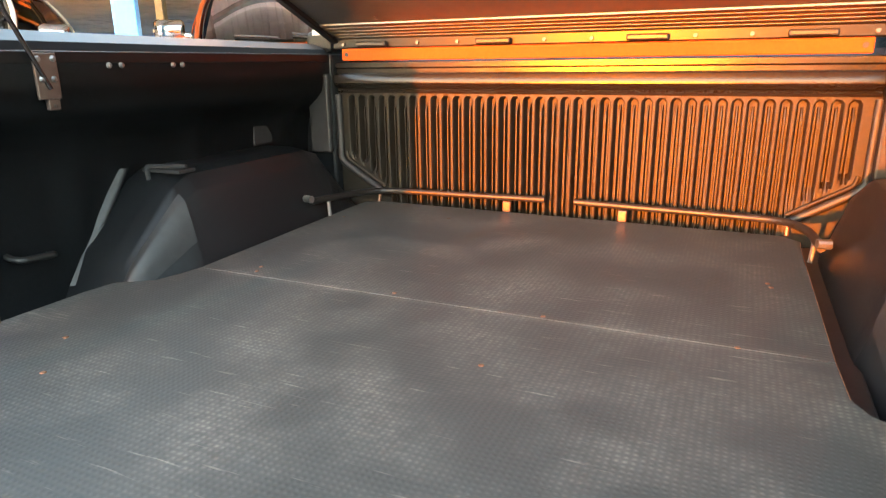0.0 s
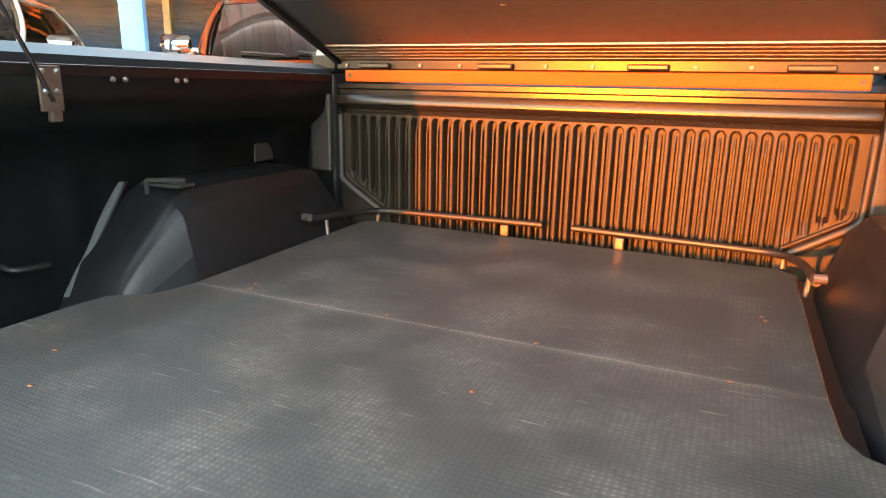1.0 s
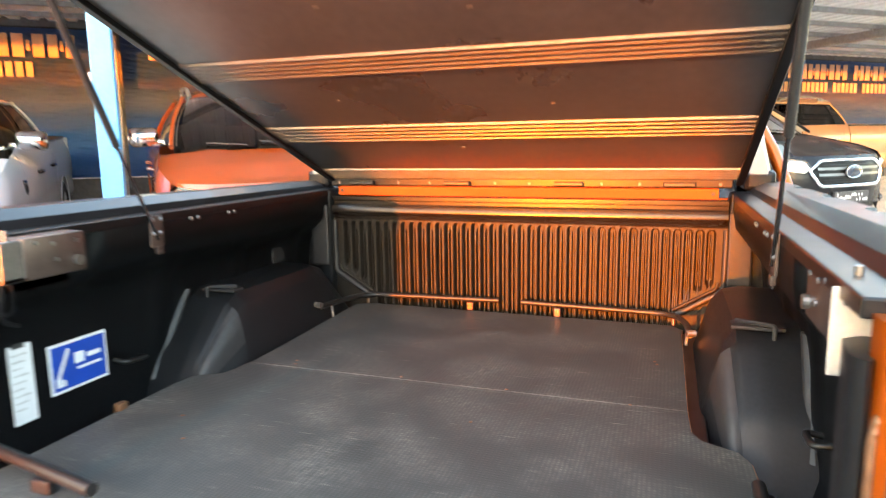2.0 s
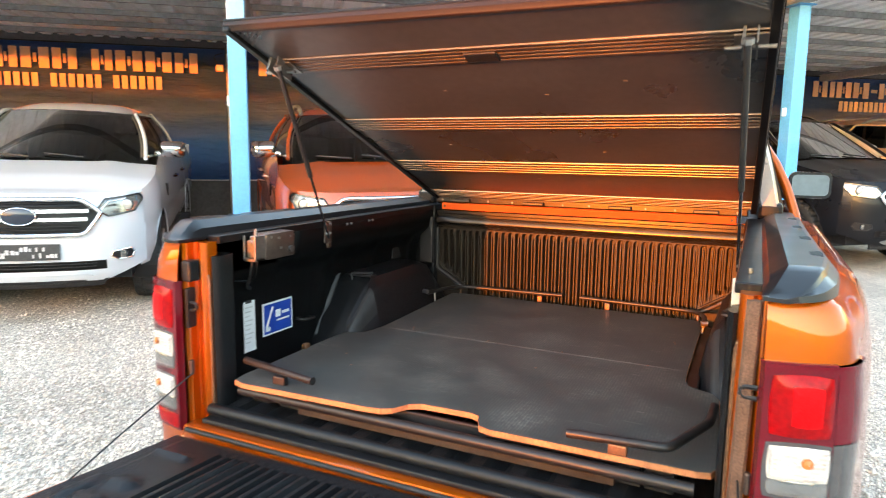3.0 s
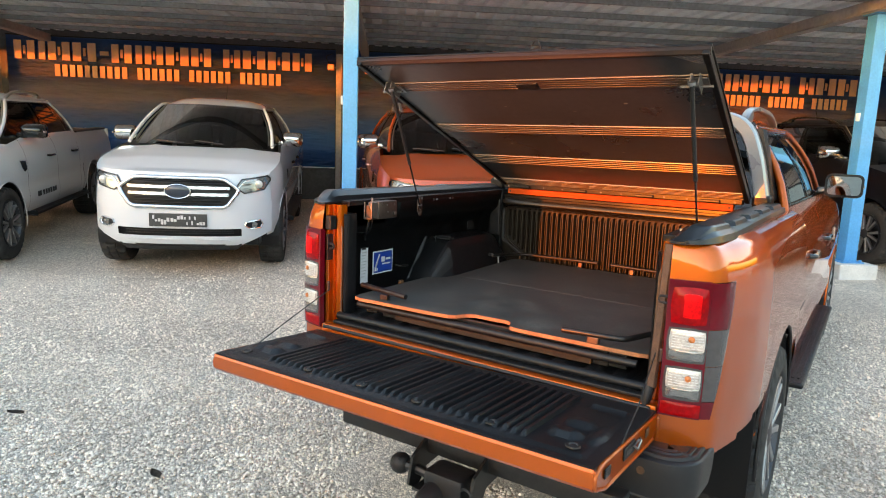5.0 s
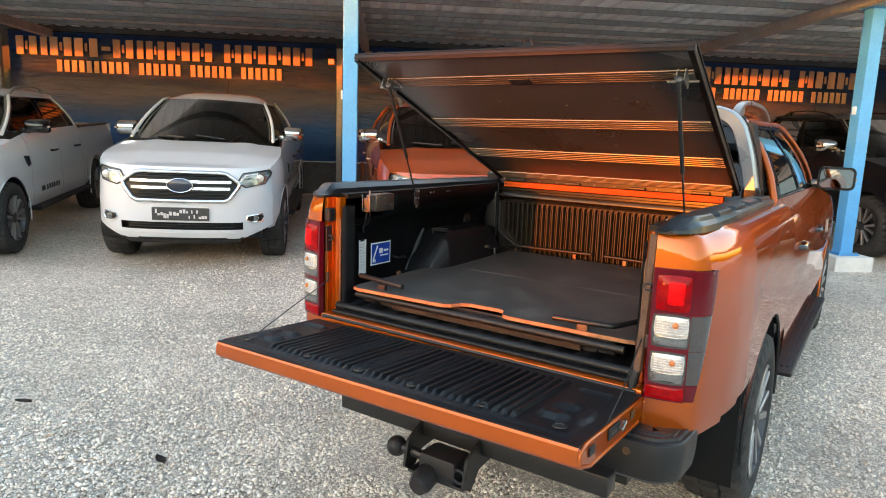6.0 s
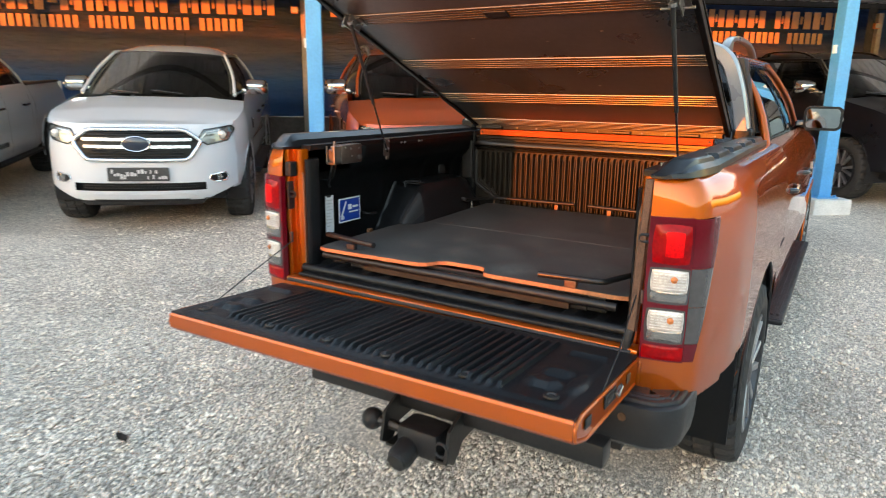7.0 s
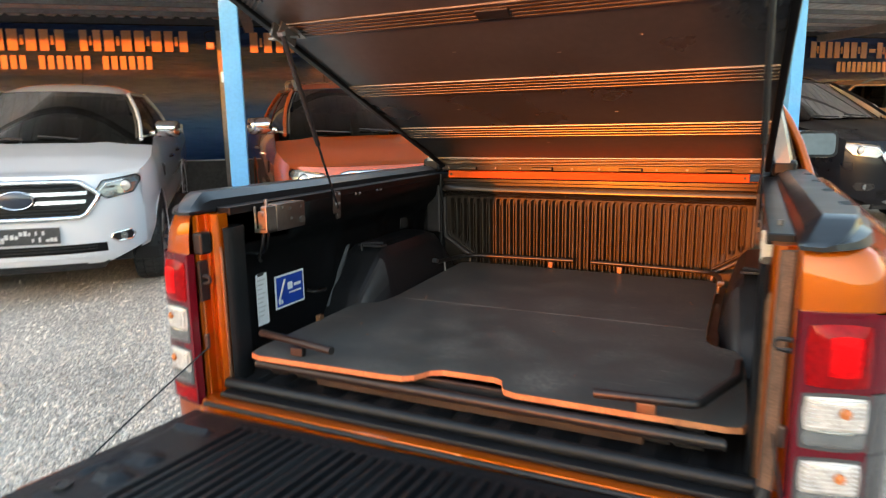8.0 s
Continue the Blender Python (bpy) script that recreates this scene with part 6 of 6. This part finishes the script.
bumpers = both("bumper_corner", build_bumper, TEXTURED, "dark grained plastic bumper corner with a ribbed step", 35)
both("parking_sensor", lambda bm: sweep(bm, [(0.70, -0.1225, 0.655), (0.70, -0.10, 0.655)], 0.012, 14), RUSTY, parent=bumpers)
tpart("bumper_beam", bx(-0.56, 0.56, -0.03, 0.04, 0.60, 0.69, 0.01), TRIM)
tow = new("tow_bar")
tow.parent = truck
tagged(tow, "black steel tow bar with folded ball neck")
part("cross_beam", bx(-0.36, 0.69, -0.235, -0.165, 0.545, 0.612, 0.006), TUBE, tow, smooth=40)
for x in (0.02, 0.255):
    bm = bmesh.new()
    extrude_profile(bm, [(-0.15, 0.60), (-0.235, 0.60), (-0.315, 0.56), (-0.335, 0.47), (-0.29, 0.44), (-0.24, 0.50), (-0.15, 0.51)], x - 0.005, x + 0.005, lambda u, v, w: Vector((w, u, v)))
    part("side_plate", bm, TUBE, tow)
part("neck_housing", bx(0.075, 0.225, -0.335, -0.225, 0.455, 0.545, 0.02), TRIM, tow, smooth=40)
part("lower_plate", bx(0.025, 0.25, -0.32, -0.24, 0.448, 0.458, 0.003), TUBE, tow)
bm = bmesh.new()
bmesh.ops.create_uvsphere(bm, u_segments=16, v_segments=10, radius=0.036, matrix=pose(-0.045, -0.29, 0.508))
part("ball_cap", bm, TRIM, tow, "round black ball cap", 60)
part("ball_neck", bar(bend([(-0.02, -0.29, 0.51), (0.03, -0.29, 0.51), (0.09, -0.28, 0.495)], 0.02), 0.017, 10), TUBE, tow)
part("socket", bar([(0.118, -0.32, 0.475), (0.118, -0.37, 0.46), (0.118, -0.385, 0.455)], [0.040, 0.040, 0.034], 20), TRIM, tow, "round black wiring socket", 40)
part("socket_lid", bar([(0.118, -0.383, 0.456), (0.118, -0.394, 0.453)], [0.034, 0.029], 20), TUBE, tow, smooth=40)
part("safety_eye", bar([(0.235 + 0.022 * math.cos(t), -0.325, 0.50 + 0.022 * math.sin(t)) for t in lin(0, 2 * math.pi, 16)], 0.005, 6), TUBE, tow)

cab_and_nose(truck, ORANGE, GLOSS, dz=0.04)
tpart("chassis", bx(-0.62, 0.62, 0.06, 1.6, 0.60, 0.80), TRIM)

# ---- the sliding tray in the bed ----
tray = thing("sliding_tray", "slide-out bed tray of dark mesh-print ply on a steel frame", "sliding tray")
rear = [(-0.595, 0.12), (-0.585, 0.078), (-0.55, 0.066), (-0.17, 0.082), (-0.125, 0.088), (-0.10, 0.105), (-0.078, 0.145), (-0.05, 0.163), (0.085, 0.168), (0.108, 0.158), (0.116, 0.135), (0.13, 0.108), (0.16, 0.098),
        (0.60, 0.104), (0.628, 0.112), (0.640, 0.14), (0.632, 0.36), (0.622, 0.54), (0.604, 0.582), (0.571, 0.597), (0.545, 0.612), (0.529, 0.645), (0.525, 0.742), (-0.515, 0.742), (-0.522, 0.70), (-0.535, 0.655), (-0.592, 0.615), (-0.598, 0.56)]
front = [(-0.515, 0.7438), (0.525, 0.7438), (0.522, 1.30), (0.525, 1.352), (0.49, 1.392), (-0.49, 1.402), (-0.535, 1.38), (-0.535, 1.30)]
for name, line in (("rear_board", rear), ("front_board", front)):
    bm = bmesh.new()
    slab(bm, line, 0.916, 0.929)
    brd = part(name, bm, PLY, tray, "dark-faced ply board with a bare orange-brown edge")
    bm = bmesh.new()
    slab(bm, [(x * 0.9975, 0.74 + (y - 0.74) * 0.9975) for x, y in line], 0.9292, 0.930)
    part("board_face", bm, BOARD, brd, "dark worn mesh-print face")
for x, y in ((-0.108, 0.758), (0.147, 0.752), (0.412, 0.744), (-0.40, 0.765), (-0.41, 0.79), (0.46, 1.02), (0.455, 1.04), (-0.24, 1.28), (0.12, 0.565), (-0.375, 0.334), (-0.49, 1.2), (-0.45, 0.42)):
    part("screw", bar([(x, y, 0.9298), (x, y, 0.9312)], [0.0045, 0.003], 10), RUSTY, tray)
part("front_tube", bar([(-0.585, 0.100, 0.893), (0.600, 0.100, 0.893)], 0.0135, 12), TUBE, tray, "dark steel cross tube", 60)
for x0, x1 in ((-0.56, -0.50), (0.50, 0.56)):
    part("frame_rail", bx(x0, x1, 0.12, 1.38, 0.86, 0.912, 0.004), TUBE, tray)
part("cross_angle", bx(-0.40, 0.44, 0.115, 0.135, 0.853, 0.882, 0.002), DARK_RUST, tray, "brown rusty angle bar")
part("drawer_front", bx(-0.49, 0.49, 0.145, 0.155, 0.848, 0.910, 0.002), TRIM, tray)
for side in (1, -1):
    hz = 0.960
    h = part("hand_rail", bar(bend([(side * 0.338, 0.098, hz), (side * 0.545, 0.120, hz), (side * 0.612, 0.30, hz), (side * 0.615, 0.42, hz - 0.005)] if side > 0 else [(-0.328, 0.088, hz + 0.006), (-0.45, 0.112, hz + 0.006), (-0.600, 0.140, hz + 0.006)], 0.02), 0.0105, 12), TUBE, tray, "bent dark steel guard tube", 60)
    bxm = 0.445 if side > 0 else -0.452
    part("rail_bracket", bx(bxm - 0.020, bxm + 0.020, 0.100, 0.118, 0.930, 0.953, 0.003), RUSTY if side > 0 else TRIM, tray)
    part("guard_rod", bar(bend([(side * 0.037, 1.412, 0.966), (side * 0.500, 1.408, 0.960), (side * 0.532, 1.30, 0.966), (side * 0.536, 1.13, 0.978)], 0.06), 0.0085, 10), TUBE, tray, "thin dark guard rod", 60)
    part("rod_stay", bar([(side * 0.53, 1.20, 0.93), (side * 0.533, 1.20, 0.972)], 0.005, 8), STEEL, tray)
    part("rod_stay", bar([(side * 0.50, 1.395, 0.93), (side * 0.50, 1.405, 0.962)], 0.005, 8), RUSTY, tray)
for x, mat_ in ((-0.13, RUSTY), (0.155, ANOD)):
    part("rod_clip", bx(x - 0.011, x + 0.011, 1.390, 1.404, 0.9305, 0.958, 0.003), mat_, tray, "small bent metal clip")
part("end_stop", bx(-0.606, -0.59, 0.395, 0.42, 0.915, 0.945, 0.003), RUSTY, tray)

# ---- loose gravel near the camera ----
def stones(count, size, seed, region):
    """Loose crushed stones over a stretch of the yard, as one mesh."""
    rng = np.random.default_rng(seed)
    t = (1 + 5 ** 0.5) / 2
    base = np.array([(-1, t, 0), (1, t, 0), (-1, -t, 0), (1, -t, 0), (0, -1, t), (0, 1, t), (0, -1, -t), (0, 1, -t), (t, 0, -1), (t, 0, 1), (-t, 0, -1), (-t, 0, 1)], float) / (1 + t * t) ** 0.5
    tris = np.array([(0, 11, 5), (0, 5, 1), (0, 1, 7), (0, 7, 10), (0, 10, 11), (1, 5, 9), (5, 11, 4), (11, 10, 2), (10, 7, 6), (7, 1, 8), (3, 9, 4), (3, 4, 2), (3, 2, 6), (3, 6, 8), (3, 8, 9), (4, 9, 5), (2, 4, 11), (6, 2, 10), (8, 6, 7), (9, 8, 1)])
    xy = region(rng, count)
    n = len(xy)
    r = size * np.exp(rng.normal(0, 0.27, n))
    q = rng.normal(size=(n, 4))
    q /= np.linalg.norm(q, axis=1, keepdims=True)
    w, x, y, z = q.T
    rot = np.stack([1 - 2 * (y * y + z * z), 2 * (x * y - z * w), 2 * (x * z + y * w), 2 * (x * y + z * w), 1 - 2 * (x * x + z * z), 2 * (y * z - x * w), 2 * (x * z - y * w), 2 * (y * z + x * w), 1 - 2 * (x * x + y * y)], 1).reshape(n, 3, 3)
    shape = base[None] * (1 + rng.normal(0, 0.16, (n, 12, 1))) * rng.uniform(0.62, 1.1, (n, 1, 3))
    v = np.einsum("nij,nkj->nki", rot, shape) * r[:, None, None]
    v[:, :, 2] *= 0.75
    v[:, :, 0] += xy[:, :1]
    v[:, :, 1] += xy[:, 1:]
    v[:, :, 2] += (-0.0217 - 0.022 * xy[:, :1] + 0.0415 * xy[:, 1:]) + rng.uniform(-0.011, 0.004, (n, 1))
    me = bpy.data.meshes.new("gravel")
    f = (tris[None] + 12 * np.arange(n)[:, None, None]).reshape(-1, 3)
    me.vertices.add(12 * n)
    me.vertices.foreach_set("co", v.reshape(-1).astype(np.float32))
    me.loops.add(f.size)
    me.loops.foreach_set("vertex_index", f.reshape(-1).astype(np.int32))
    me.polygons.add(len(f))
    me.polygons.foreach_set("loop_start", np.arange(0, f.size, 3, dtype=np.int32))
    me.update(calc_edges=True)
    me.materials.append(STONE)
    return tagged(new("gravel", me), "loose pale grey crushed stones", "gravel", kind="stuff")


def left_of_truck(rng, n):
    p = np.stack([rng.uniform(-5.6, -0.2, n), rng.uniform(-1.2, 3.8, n)], 1)
    near = np.hypot(p[:, 0] - 1.0, p[:, 1] + 1.9)
    fade = np.clip((p[:, 0] + 5.6) / 2.2, 0, 1) * np.clip((3.8 - p[:, 1]) / 1.8, 0, 1)
    keep = (rng.uniform(0, 1, n) < fade * np.clip(2.6 / near, 0.25, 1) ** 1.6) & ~((p[:, 0] > -0.85) & (p[:, 1] > 0.2))
    return p[keep]


def behind_truck(rng, n):
    return np.stack([rng.uniform(-0.2, 1.6, n), rng.uniform(-0.9, 0.6, n)], 1)


def right_of_truck(rng, n):
    p = np.stack([rng.uniform(0.7, 2.7, n), rng.uniform(0.5, 5.0, n)], 1)
    return p[rng.uniform(0, 1, n) < np.clip(2.4 / (p[:, 1] + 1.9), 0.3, 1) ** 1.4]


stones(150000, 0.0076, 1, left_of_truck)
stones(20000, 0.0076, 2, behind_truck)
stones(34000, 0.0076, 3, right_of_truck)

for x, y, yaw in ((-2.57, -0.43, 30), (-1.42, -0.33, -10)):
    bm = bmesh.new()
    sheet(bm, lambda u, v: Vector((u * 0.05, v * 0.022 * (1 - (u) ** 2), 0.008 + 0.012 * abs(v) + 0.006 * u * u)), lin(-1, 1, 7), (-1, 0, 1))
    bmesh.ops.solidify(bm, geom=bm.faces[:], thickness=0.0015)
    lf = part("leaf", bm, LEAF, None, smooth=60)
    lf.matrix_basis = on_ground(x, y, yaw, 0.014)
    tagged(lf, "dry curled dark leaf on the gravel", "leaf")
